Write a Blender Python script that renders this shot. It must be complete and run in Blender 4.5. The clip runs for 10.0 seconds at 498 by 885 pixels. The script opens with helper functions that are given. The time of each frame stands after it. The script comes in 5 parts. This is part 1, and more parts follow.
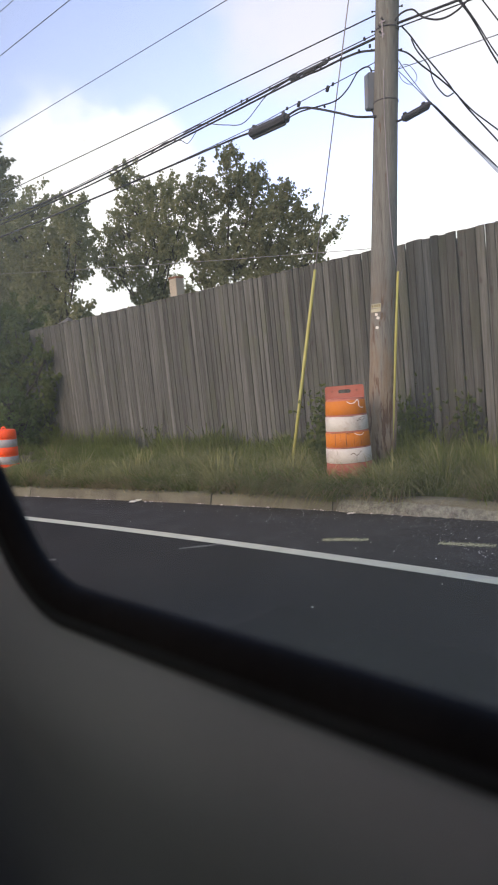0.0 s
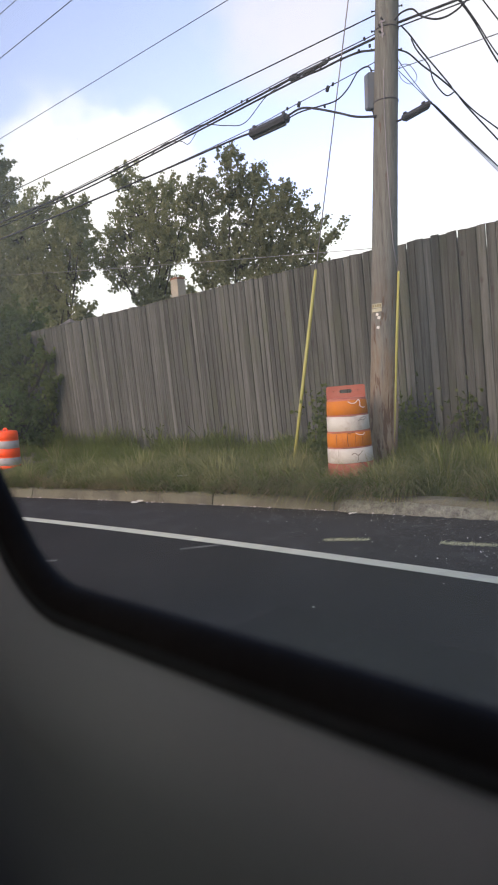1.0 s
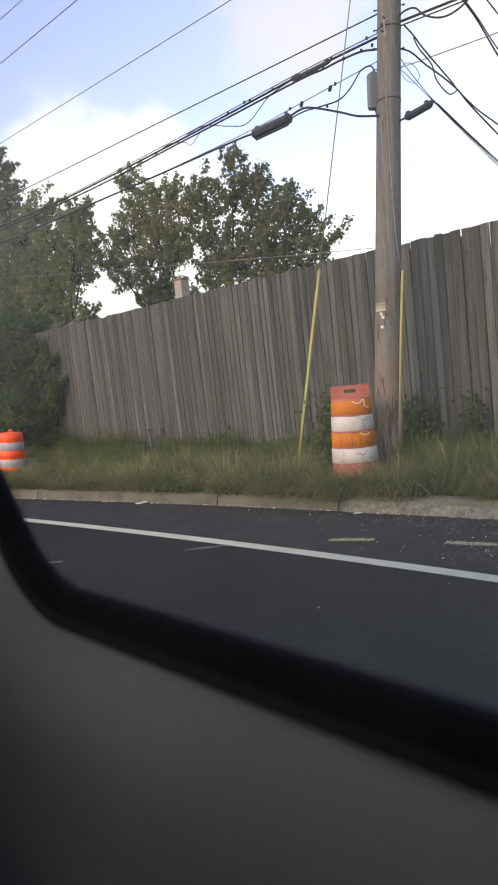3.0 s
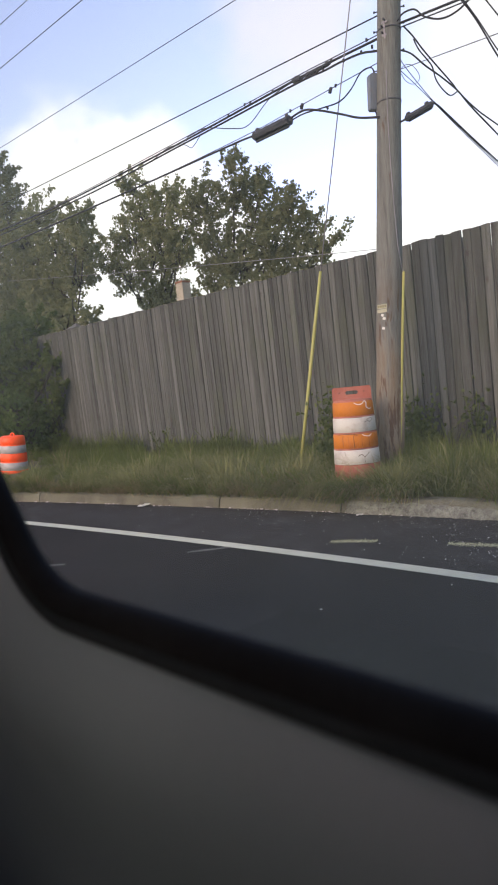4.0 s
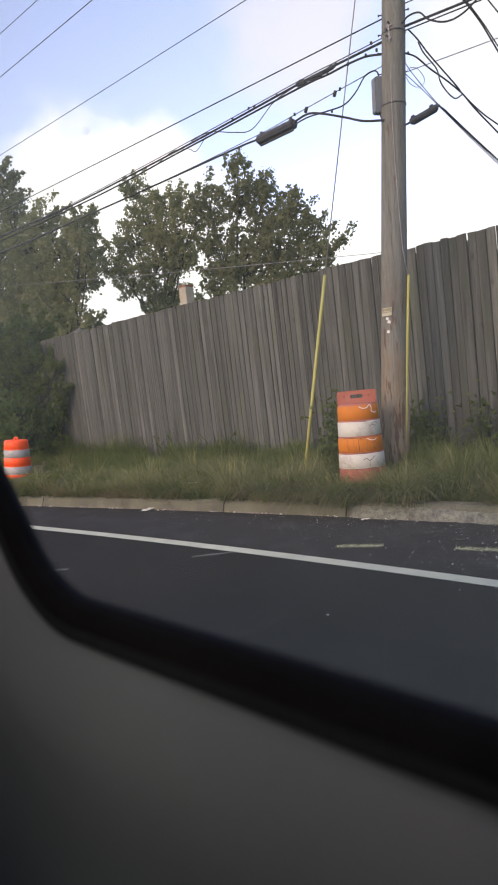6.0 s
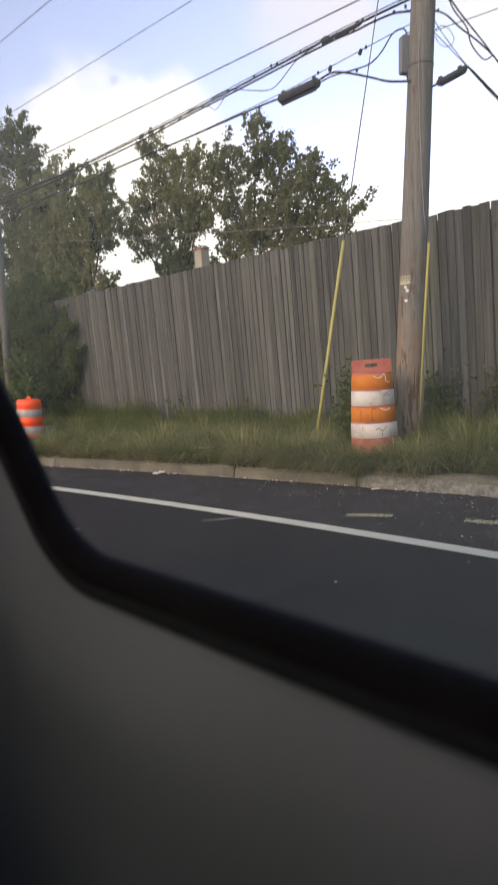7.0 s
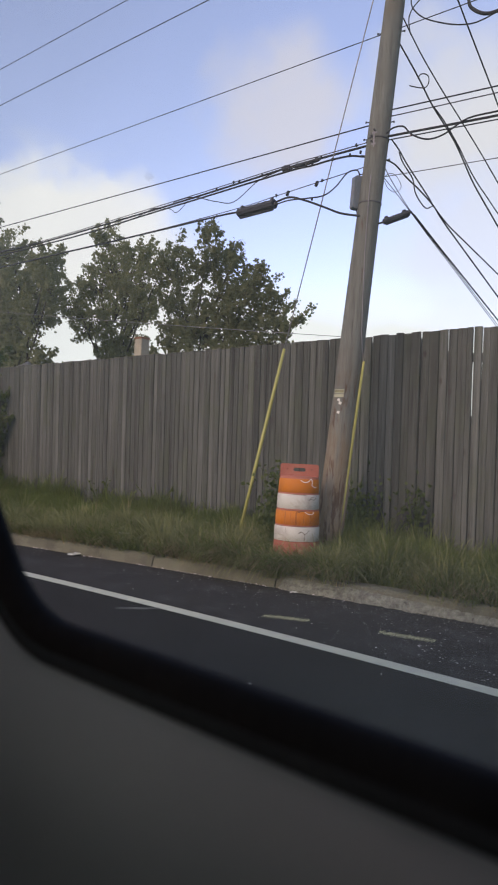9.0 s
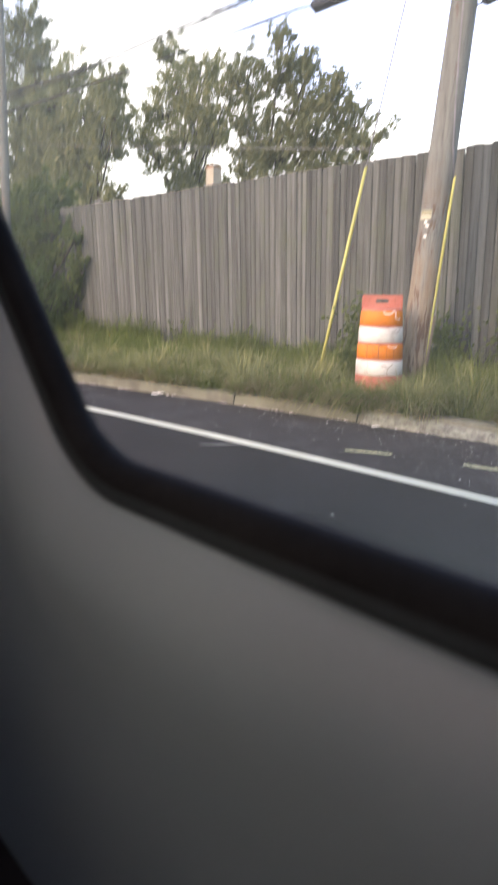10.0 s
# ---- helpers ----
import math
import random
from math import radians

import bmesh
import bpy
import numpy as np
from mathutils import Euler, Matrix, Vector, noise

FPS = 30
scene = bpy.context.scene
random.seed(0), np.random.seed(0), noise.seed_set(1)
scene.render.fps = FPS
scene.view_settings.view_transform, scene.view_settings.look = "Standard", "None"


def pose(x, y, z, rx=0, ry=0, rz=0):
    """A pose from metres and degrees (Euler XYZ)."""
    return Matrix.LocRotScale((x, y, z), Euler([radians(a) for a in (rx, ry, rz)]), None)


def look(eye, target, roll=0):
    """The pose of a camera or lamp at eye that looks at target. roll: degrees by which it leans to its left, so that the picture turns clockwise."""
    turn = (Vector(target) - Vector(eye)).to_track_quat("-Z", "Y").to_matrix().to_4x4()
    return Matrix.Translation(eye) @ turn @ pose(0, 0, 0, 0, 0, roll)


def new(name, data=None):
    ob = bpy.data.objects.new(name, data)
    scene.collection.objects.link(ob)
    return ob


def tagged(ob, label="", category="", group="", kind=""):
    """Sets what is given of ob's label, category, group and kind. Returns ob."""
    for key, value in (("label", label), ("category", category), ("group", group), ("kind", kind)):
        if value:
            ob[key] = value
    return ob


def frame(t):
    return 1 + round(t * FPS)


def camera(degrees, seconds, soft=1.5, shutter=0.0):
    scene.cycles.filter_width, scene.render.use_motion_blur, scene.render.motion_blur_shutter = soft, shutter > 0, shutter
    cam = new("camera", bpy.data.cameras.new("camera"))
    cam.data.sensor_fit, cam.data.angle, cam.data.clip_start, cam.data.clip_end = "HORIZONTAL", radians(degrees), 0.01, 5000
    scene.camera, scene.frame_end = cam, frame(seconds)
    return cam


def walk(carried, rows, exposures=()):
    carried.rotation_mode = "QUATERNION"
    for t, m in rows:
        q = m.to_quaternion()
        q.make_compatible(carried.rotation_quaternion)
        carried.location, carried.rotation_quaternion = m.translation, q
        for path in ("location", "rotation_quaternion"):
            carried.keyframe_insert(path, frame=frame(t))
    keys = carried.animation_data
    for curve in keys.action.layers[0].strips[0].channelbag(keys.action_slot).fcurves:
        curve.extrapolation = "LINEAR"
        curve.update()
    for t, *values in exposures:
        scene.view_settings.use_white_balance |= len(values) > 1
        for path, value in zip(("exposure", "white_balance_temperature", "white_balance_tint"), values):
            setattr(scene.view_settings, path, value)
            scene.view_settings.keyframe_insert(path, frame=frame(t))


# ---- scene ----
cam = camera(39.91, 10.0, soft=1.9, shutter=0.5)
cam.data.dof.use_dof = True
cam.data.dof.focus_distance = 9.0
cam.data.dof.aperture_fstop = 5.0

PATH = [
    (0.0, 0.0017, 0.0021, 1.198, 85.372, 4.145, 45.877),
    (0.5, 0.0013, 0.0123, 1.1936, 85.373, 4.316, 46.175),
    (1.0, 0.0079, 0.0074, 1.1954, 85.425, 4.367, 46.035),
    (1.5, 0.0139, 0.0086, 1.1962, 85.439, 4.608, 46.24),
    (2.0, 0.0105, 0.0065, 1.1962, 85.435, 4.485, 46.051),
    (2.5, 0.0093, 0.0088, 1.1962, 85.397, 4.554, 46.239),
    (4.0, 0.0072, 0.0163, 1.1927, 85.681, 4.981, 46.563),
    (4.5, 0.0124, 0.0125, 1.1941, 85.825, 5.075, 46.492),
    (5.0, 0.0014, 0.0234, 1.1903, 85.958, 5.201, 47.007),
    (5.5, -0.0181, 0.0264, 1.1876, 86.108, 5.105, 46.824),
    (6.8, -0.0354, 0.0253, 1.1913, 85.537, 4.141, 47.156),
    (7.0, -0.0405, 0.0204, 1.1856, 83.342, 3.42, 47.846),
    (7.5, -0.0423, 0.0173, 1.1801, 81.748, 2.645, 47.41),
    (8.0, -0.0463, 0.0161, 1.1801, 82.289, 2.303, 47.185),
    (8.5, -0.0428, -0.0059, 1.1835, 83.996, 0.64, 46.298),
    (8.7, -0.0556, -0.0316, 1.1753, 85.011, -1.918, 44.789),
    (8.8, -0.0631, -0.0528, 1.1751, 87.586, -2.895, 43.46),
    (8.9, -0.0666, -0.0609, 1.1762, 90.313, -3.224, 42.27),
    (9.0, -0.0652, -0.0565, 1.1719, 91.31, -3.354, 41.577),
    (9.2, -0.0773, -0.048, 1.1692, 89.352, -4.303, 41.677),
    (9.3, -0.0754, -0.0384, 1.1689, 87.001, -3.445, 41.947),
    (9.5, -0.0713, -0.032, 1.1744, 83.756, -2.217, 42.936),
    (9.6, -0.0871, -0.0204, 1.1758, 81.755, -2.008, 43.401),
    (9.7, -0.0982, -0.0105, 1.1753, 78.078, -1.706, 47.004),
    (9.8, -0.1102, -0.0033, 1.1654, 76.176, -1.723, 48.041),
    (9.9, -0.1173, 0.0015, 1.1614, 76.16, -1.704, 48.3),
    (10.0, -0.1208, 0.0145, 1.1557, 77.518, -1.161, 48.101),
]
EXPOSURE = [(0.0, 0.08, 6520, 10), (5.5, 0.07, 6520, 10), (7.0, 0.04, 6850, 11), (7.5, 0.03, 6850, 11), (8.0, 0.03, 6800, 11), (8.5, 0.24, 6550, 10),
            (9.0, -0.41, 6380, 10), (9.2, -0.36, 6420, 10), (9.5, -0.08, 6520, 10), (9.7, 0.22, 6600, 11), (10.0, 1.08, 6650, 11)]
walk(cam, [(t, pose(x, y, z, rx, ry, rz)) for t, x, y, z, rx, ry, rz in PATH], EXPOSURE)

# ---- sky and sun: a pale evening with broken cloud, the low veiled sun behind the viewer ----
SUN_AZ, SUN_EL = 180.0, 24.0
world = bpy.data.worlds.new("sky")
scene.world = world
world.use_nodes = True
wn, wl = world.node_tree.nodes, world.node_tree.links
wn.clear()
w_out = wn.new("ShaderNodeOutputWorld")
w_bg = wn.new("ShaderNodeBackground")
w_bg.inputs["Strength"].default_value = 0.12
sky = wn.new("ShaderNodeTexSky")
sky.sky_type = "NISHITA"
sky.sun_disc = False
sky.sun_elevation = radians(SUN_EL)
sky.sun_rotation = radians(SUN_AZ)
sky.air_density, sky.dust_density, sky.ozone_density = 1.0, 1.5, 2.0
w_co = wn.new("ShaderNodeTexCoord")
w_map = wn.new("ShaderNodeMapping")
w_map.inputs["Scale"].default_value = (1.0, 1.0, 1.9)
w_map.inputs["Location"].default_value = (1.4, 0.55, 0.6)
w_noise = wn.new("ShaderNodeTexNoise")
w_noise.inputs["Scale"].default_value = 2.1
w_noise.inputs["Detail"].default_value = 7.0
w_noise.inputs["Roughness"].default_value = 0.5
w_sep = wn.new("ShaderNodeSeparateXYZ")
w_low = wn.new("ShaderNodeMapRange")
w_low.inputs["From Min"].default_value = 0.14
w_low.inputs["From Max"].default_value = 0.36
w_low.inputs["To Min"].default_value = 0.36
w_low.inputs["To Max"].default_value = -0.2
w_side = wn.new("ShaderNodeMapRange")
w_side.inputs["From Min"].default_value = -0.84
w_side.inputs["From Max"].default_value = -0.66
w_side.inputs["To Min"].default_value = 0.14
w_side.inputs["To Max"].default_value = 0.0
w_add = wn.new("ShaderNodeMath")
w_add.operation = "ADD"
w_ramp = wn.new("ShaderNodeValToRGB")
w_ramp.color_ramp.elements[0].position = 0.46
w_ramp.color_ramp.elements[1].position = 0.68
w_mix = wn.new("ShaderNodeMixRGB")
w_mix.inputs["Color2"].default_value = (11.7, 11.75, 11.5, 1)
w_tint = wn.new("ShaderNodeMixRGB")
w_tint.blend_type = "MULTIPLY"
w_tint.inputs["Fac"].default_value = 1.0
w_tint.inputs["Color2"].default_value = (5.45, 3.93, 3.78, 1)
wl.new(w_co.outputs["Generated"], w_map.inputs["Vector"])
wl.new(w_map.outputs["Vector"], w_noise.inputs["Vector"])
wl.new(w_co.outputs["Generated"], w_sep.inputs[0])
wl.new(w_sep.outputs["Z"], w_low.inputs["Value"])
w_soft = wn.new("ShaderNodeMath")
w_soft.operation = "MULTIPLY"
w_soft.inputs[1].default_value = 0.85
wl.new(w_noise.outputs["Fac"], w_soft.inputs[0])
wl.new(w_soft.outputs[0], w_add.inputs[0])
wl.new(w_low.outputs["Result"], w_add.inputs[1])
w_more = wn.new("ShaderNodeMath")
w_more.operation = "ADD"
wl.new(w_sep.outputs["X"], w_side.inputs["Value"])
wl.new(w_add.outputs[0], w_more.inputs[0])
wl.new(w_side.outputs["Result"], w_more.inputs[1])
wl.new(w_more.outputs[0], w_ramp.inputs["Fac"])
wl.new(w_ramp.outputs["Color"], w_mix.inputs["Fac"])


def cloud(way, inner, outer, colour, amount, under):
    """A soft-edged cloud round one direction of the sky, its outline broken up by noise. Returns the colour over `under`."""
    dot = wn.new("ShaderNodeVectorMath")
    dot.operation = "DOT_PRODUCT"
    dot.inputs[1].default_value = Vector(way).normalized()
    wl.new(w_co.outputs["Generated"], dot.inputs[0])
    rag = wn.new("ShaderNodeTexNoise")
    rag.inputs["Scale"].default_value = 9.5
    rag.inputs["Detail"].default_value = 6.0
    wl.new(w_co.outputs["Generated"], rag.inputs["Vector"])
    shift = wn.new("ShaderNodeMath")
    shift.operation = "MULTIPLY_ADD"
    shift.inputs[1].default_value = (1 - math.cos(radians(outer))) * 1.6
    wl.new(rag.outputs["Fac"], shift.inputs[0])
    wl.new(dot.outputs["Value"], shift.inputs[2])
    edge = wn.new("ShaderNodeMapRange")
    edge.interpolation_type = "SMOOTHSTEP"
    half = (1 - math.cos(radians(outer))) * 0.8
    edge.inputs["From Min"].default_value, edge.inputs["From Max"].default_value = math.cos(radians(outer)) + half, math.cos(radians(inner)) + half
    edge.inputs["To Max"].default_value = amount
    wl.new(shift.outputs[0], edge.inputs["Value"])
    over = wn.new("ShaderNodeMixRGB")
    over.inputs["Color2"].default_value = (*colour, 1)
    wl.new(edge.outputs["Result"], over.inputs["Fac"])
    wl.new(under, over.inputs["Color1"])
    return over.outputs["Color"]


w_sky = w_mix.outputs["Color"]
w_sky = cloud((-0.81, 0.49, 0.31), 3.4, 5.8, (12.8, 12.5, 12.3), 1.0, w_sky)
w_sky = cloud((-0.77, 0.58, 0.235), 3.0, 6.0, (12.6, 12.3, 12.0), 1.0, w_sky)
w_sky = cloud((-0.764, 0.571, 0.3), 2.2, 5.0, (12.3, 12.0, 12.0), 0.9, w_sky)
w_sky = cloud((-0.723, 0.647, 0.243), 1.6, 5.2, (12.0, 11.7, 11.9), 0.8, w_sky)
w_sky = cloud((-0.58, 0.67, 0.459), 1.0, 6.5, (9.6, 8.9, 9.0), 0.7, w_sky)
w_sky = cloud((-0.40, 0.79, 0.46), 1.5, 8.0, (10.2, 9.7, 9.4), 0.7, w_sky)
w_sky = cloud((-0.36, 0.87, 0.33), 3.0, 11.0, (10.2, 9.8, 9.6), 0.65, w_sky)
wl.new(sky.outputs["Color"], w_tint.inputs["Color1"])
wl.new(w_tint.outputs["Color"], w_mix.inputs["Color1"])
wl.new(w_sky, w_bg.inputs["Color"])
wl.new(w_bg.outputs[0], w_out.inputs[0])

sun = new("sun", bpy.data.lights.new("sun", "SUN"))
sun.data.energy = 0.42
sun.data.angle = radians(20)
sun.data.color = (1.0, 0.98, 0.8)
sun_to = Vector((math.sin(radians(SUN_AZ)) * math.cos(radians(SUN_EL)), math.cos(radians(SUN_AZ)) * math.cos(radians(SUN_EL)), math.sin(radians(SUN_EL))))
sun.matrix_world = look(sun_to * 60, (0, 0, 0))


# ---- materials ----
def mat(name, dark, light, scale=6.0, rough=0.8, bump=0.3, metal=0.0, stretch=(1, 1, 1), fine=90.0, fine_mix=0.35,
        rand=0.0, spec=0.3, stain=None, stain_scale=1.2, stain_amount=0.5, bump_dist=0.01, island=False, world_space=False, rough_var=0.15, knots=0.0, tight=0.18):
    """Two scales of variation between two colours, an optional stain, fine relief and a random tone per object."""
    m = bpy.data.materials.new(name)
    m.use_nodes = True
    n, l = m.node_tree.nodes, m.node_tree.links
    b = n["Principled BSDF"]
    b.inputs["Roughness"].default_value = rough
    b.inputs["Metallic"].default_value = metal
    b.inputs["Specular IOR Level"].default_value = spec
    co = n.new("ShaderNodeTexCoord")
    if world_space:
        geo = n.new("ShaderNodeNewGeometry")
        src = geo.outputs["Position"]
    else:
        src = co.outputs["Object"]
    info = n.new("ShaderNodeObjectInfo")
    shift = n.new("ShaderNodeVectorMath")
    shift.operation = "MULTIPLY_ADD"
    shift.inputs[1].default_value = (1, 1, 1)
    cmb = n.new("ShaderNodeMath")
    cmb.operation = "MULTIPLY"
    cmb.inputs[1].default_value = 37.0 if rand else 0.0
    l.new(info.outputs["Random"], cmb.inputs[0])
    l.new(src, shift.inputs[0])
    l.new(cmb.outputs[0], shift.inputs[2])
    mp = n.new("ShaderNodeMapping")
    mp.inputs["Scale"].default_value = stretch
    l.new(shift.outputs[0], mp.inputs["Vector"])
    big = n.new("ShaderNodeTexNoise")
    big.inputs["Scale"].default_value = scale
    big.inputs["Detail"].default_value = 5
    l.new(mp.outputs[0], big.inputs["Vector"])
    small = n.new("ShaderNodeTexNoise")
    small.inputs["Scale"].default_value = fine
    small.inputs["Detail"].default_value = 4
    l.new(mp.outputs[0], small.inputs["Vector"])
    mixf = n.new("ShaderNodeMixRGB")
    mixf.inputs["Fac"].default_value = fine_mix
    l.new(big.outputs["Fac"], mixf.inputs["Color1"])
    l.new(small.outputs["Fac"], mixf.inputs["Color2"])
    ramp = n.new("ShaderNodeValToRGB")
    ramp.color_ramp.elements[0].position, ramp.color_ramp.elements[1].position = 0.5 - tight, 0.5 + tight
    ramp.color_ramp.elements[0].color, ramp.color_ramp.elements[1].color = (*dark, 1), (*light, 1)
    l.new(mixf.outputs[0], ramp.inputs["Fac"])
    col = ramp.outputs["Color"]
    if stain:
        st = n.new("ShaderNodeTexNoise")
        st.inputs["Scale"].default_value = stain_scale
        st.inputs["Detail"].default_value = 6
        st.inputs["Roughness"].default_value = 0.65
        l.new(shift.outputs[0], st.inputs["Vector"])
        sr = n.new("ShaderNodeValToRGB")
        sr.color_ramp.elements[0].position, sr.color_ramp.elements[1].position = 0.5, 0.68
        sr.color_ramp.elements[1].color = (stain_amount, stain_amount, stain_amount, 1)
        l.new(st.outputs["Fac"], sr.inputs["Fac"])
        sm = n.new("ShaderNodeMixRGB")
        sm.inputs["Color2"].default_value = (*stain, 1)
        l.new(sr.outputs["Color"], sm.inputs["Fac"])
        l.new(col, sm.inputs["Color1"])
        col = sm.outputs[0]
    if knots:
        vm = n.new("ShaderNodeMapping")
        vm.inputs["Scale"].default_value = (1, 1, 0.55)
        l.new(shift.outputs[0], vm.inputs["Vector"])
        vo = n.new("ShaderNodeTexVoronoi")
        vo.inputs["Scale"].default_value = knots
        l.new(vm.outputs[0], vo.inputs["Vector"])
        kr = n.new("ShaderNodeValToRGB")
        kr.color_ramp.elements[0].position, kr.color_ramp.elements[1].position = 0.07, 0.15
        kr.color_ramp.elements[0].color, kr.color_ramp.elements[1].color = (0.85, 0.85, 0.85, 1), (0, 0, 0, 1)
        l.new(vo.outputs["Distance"], kr.inputs["Fac"])
        km = n.new("ShaderNodeMixRGB")
        km.inputs["Color2"].default_value = (0.035, 0.03, 0.025, 1)
        l.new(kr.outputs["Color"], km.inputs["Fac"])
        l.new(col, km.inputs["Color1"])
        col = km.outputs[0]
    if rand or island:
        hs = n.new("ShaderNodeHueSaturation")
        rr = n.new("ShaderNodeMapRange")
        amount = rand or 0.35
        rr.inputs["To Min"].default_value, rr.inputs["To Max"].default_value = 1 - amount, 1 + amount
        if island:
            gi = n.new("ShaderNodeNewGeometry")
            l.new(gi.outputs["Random Per Island"], rr.inputs["Value"])
        else:
            l.new(info.outputs["Random"], rr.inputs["Value"])
        l.new(rr.outputs[0], hs.inputs["Value"])
        l.new(col, hs.inputs["Color"])
        col = hs.outputs[0]
    l.new(col, b.inputs["Base Color"])
    rv = n.new("ShaderNodeMapRange")
    rv.inputs["To Min"].default_value, rv.inputs["To Max"].default_value = max(0.02, rough - rough_var), min(1, rough + rough_var)
    l.new(big.outputs["Fac"], rv.inputs["Value"])
    l.new(rv.outputs[0], b.inputs["Roughness"])
    if bump:
        bp = n.new("ShaderNodeBump")
        bp.inputs["Strength"].default_value = bump
        bp.inputs["Distance"].default_value = bump_dist
        l.new(mixf.outputs[0], bp.inputs["Height"])
        l.new(bp.outputs[0], b.inputs["Normal"])
    return m


def leaf_mat(name, dark, light, through_colour, rand=0.28):
    m = mat(name, dark, light, scale=1.1, rough=0.75, bump=0.0, fine=5, fine_mix=0.4, island=True, rand=rand, spec=0.18, world_space=True)
    n, l = m.node_tree.nodes, m.node_tree.links
    b, out = n["Principled BSDF"], n["Material Output"]
    tr = n.new("ShaderNodeBsdfTranslucent")
    tr.inputs["Color"].default_value = (*through_colour, 1)
    mx = n.new("ShaderNodeMixShader")
    mx.inputs[0].default_value = 0.4
    l.new(b.outputs[0], mx.inputs[1])
    l.new(tr.outputs[0], mx.inputs[2])
    l.new(mx.outputs[0], out.inputs["Surface"])
    return m


M_ASPHALT = mat("asphalt", (0.0172, 0.0172, 0.0154), (0.0313, 0.0312, 0.028), scale=1.6, rough=0.95, bump=0.5, fine=160, fine_mix=0.5,
                stain=(0.05, 0.053, 0.052), stain_scale=0.9, stain_amount=0.22, bump_dist=0.004, spec=0.03, world_space=True)
M_SHOULDER = mat("shoulder_asphalt", (0.0195, 0.0194, 0.0168), (0.0395, 0.0394, 0.0335), scale=2.4, rough=0.92, bump=0.7, fine=120, fine_mix=0.55,
                 stain=(0.075, 0.077, 0.072), stain_scale=3.1, stain_amount=0.4, bump_dist=0.006, spec=0.08, world_space=True)
M_LINE = mat("road_paint", (0.395, 0.426, 0.3), (0.51, 0.555, 0.4), scale=5, rough=0.6, bump=0.3, fine=120, stain=(0.3, 0.3, 0.3), stain_scale=9,
             stain_amount=0.4, bump_dist=0.003, world_space=True)
M_YELLOW_MARK = mat("survey_paint", (0.3, 0.315, 0.16), (0.46, 0.48, 0.27), scale=14, rough=0.8, bump=0.4, fine=110, fine_mix=0.6, stain=(0.05, 0.05, 0.045),
                    stain_scale=16, stain_amount=0.75, world_space=True)
M_TICK = mat("faded_paint", (0.0665, 0.07, 0.0617), (0.19, 0.2, 0.171), scale=9, rough=0.85, bump=0.3, fine=120, stain=(0.03, 0.03, 0.03), stain_scale=12, world_space=True)
M_KERB = mat("kerb_concrete", (0.08, 0.085, 0.056), (0.165, 0.174, 0.122), scale=3, rough=0.9, bump=0.5, fine=70, fine_mix=0.45, stain=(0.06, 0.056, 0.044),
             stain_scale=3.5, stain_amount=0.75, rand=0.1, bump_dist=0.008)
M_GUTTER = mat("broken_gutter", (0.07, 0.078, 0.06), (0.235, 0.255, 0.2), scale=26, rough=0.95, bump=1.0, fine=80, fine_mix=0.4, stain=(0.05, 0.05, 0.045),
               stain_scale=7, stain_amount=0.6, bump_dist=0.02, world_space=True)
M_SOIL = mat("soil", (0.045, 0.04, 0.022), (0.13, 0.115, 0.07), scale=2.5, rough=0.95, bump=0.8, fine=30, stain=(0.05, 0.075, 0.022), stain_scale=0.9,
             stain_amount=0.8, bump_dist=0.03, world_space=True)
M_BOARD = mat("weathered_board", (0.027, 0.0298, 0.0255), (0.106, 0.1165, 0.101), scale=0.62, rough=0.88, bump=0.6, stretch=(20, 20, 0.6), fine=3.2, fine_mix=0.42, rand=0.26,
              stain=(0.058, 0.07, 0.042), stain_scale=1.6, stain_amount=0.6, bump_dist=0.003, spec=0.2, knots=6.0, tight=0.155)
M_RAIL = mat("fence_rail_wood", (0.13, 0.12, 0.1), (0.25, 0.235, 0.21), scale=2, rough=0.9, bump=0.5, stretch=(1, 14, 14), fine=10)
M_POLE = mat("pole_wood", (0.07, 0.0755, 0.064), (0.188, 0.202, 0.174), scale=1.1, rough=0.88, bump=0.8, stretch=(20, 20, 0.6), fine=8, fine_mix=0.55,
             stain=(0.105, 0.08, 0.05), stain_scale=1.1, stain_amount=0.5, bump_dist=0.012, spec=0.2)
M_CABLE = mat("cable_sheath", (0.018, 0.019, 0.022), (0.04, 0.041, 0.046), scale=4, rough=0.75, bump=0.1, spec=0.12)
M_STRAND = mat("steel_strand", (0.16, 0.16, 0.165), (0.3, 0.3, 0.31), scale=8, rough=0.65, spec=0.2, metal=0.0, bump=0.1)
M_STRAND_DK = mat("tarnished_strand", (0.035, 0.036, 0.04), (0.075, 0.076, 0.082), scale=8, rough=0.7, spec=0.15, bump=0.1)
M_SPLICE = mat("splice_case", (0.03, 0.034, 0.04), (0.06, 0.066, 0.074), scale=6, rough=0.8, bump=0.2, spec=0.12)
M_CAN = mat("painted_cabinet", (0.105, 0.132, 0.15), (0.155, 0.185, 0.205), scale=5, rough=0.6, bump=0.15, metal=0.0, stain=(0.13, 0.1, 0.08), stain_scale=6)
M_GUARD = mat("yellow_guard", (0.25, 0.26, 0.06), (0.36, 0.375, 0.115), scale=4, rough=0.5, bump=0.1, stain=(0.30, 0.29, 0.08), stain_scale=5)
M_MOULD = mat("cable_moulding", (0.095, 0.083, 0.055), (0.17, 0.148, 0.102), scale=4, rough=0.7, stretch=(3, 3, 0.6))
M_TAG = mat("tag_metal", (0.27, 0.29, 0.19), (0.4, 0.42, 0.29), scale=9, rough=0.5)
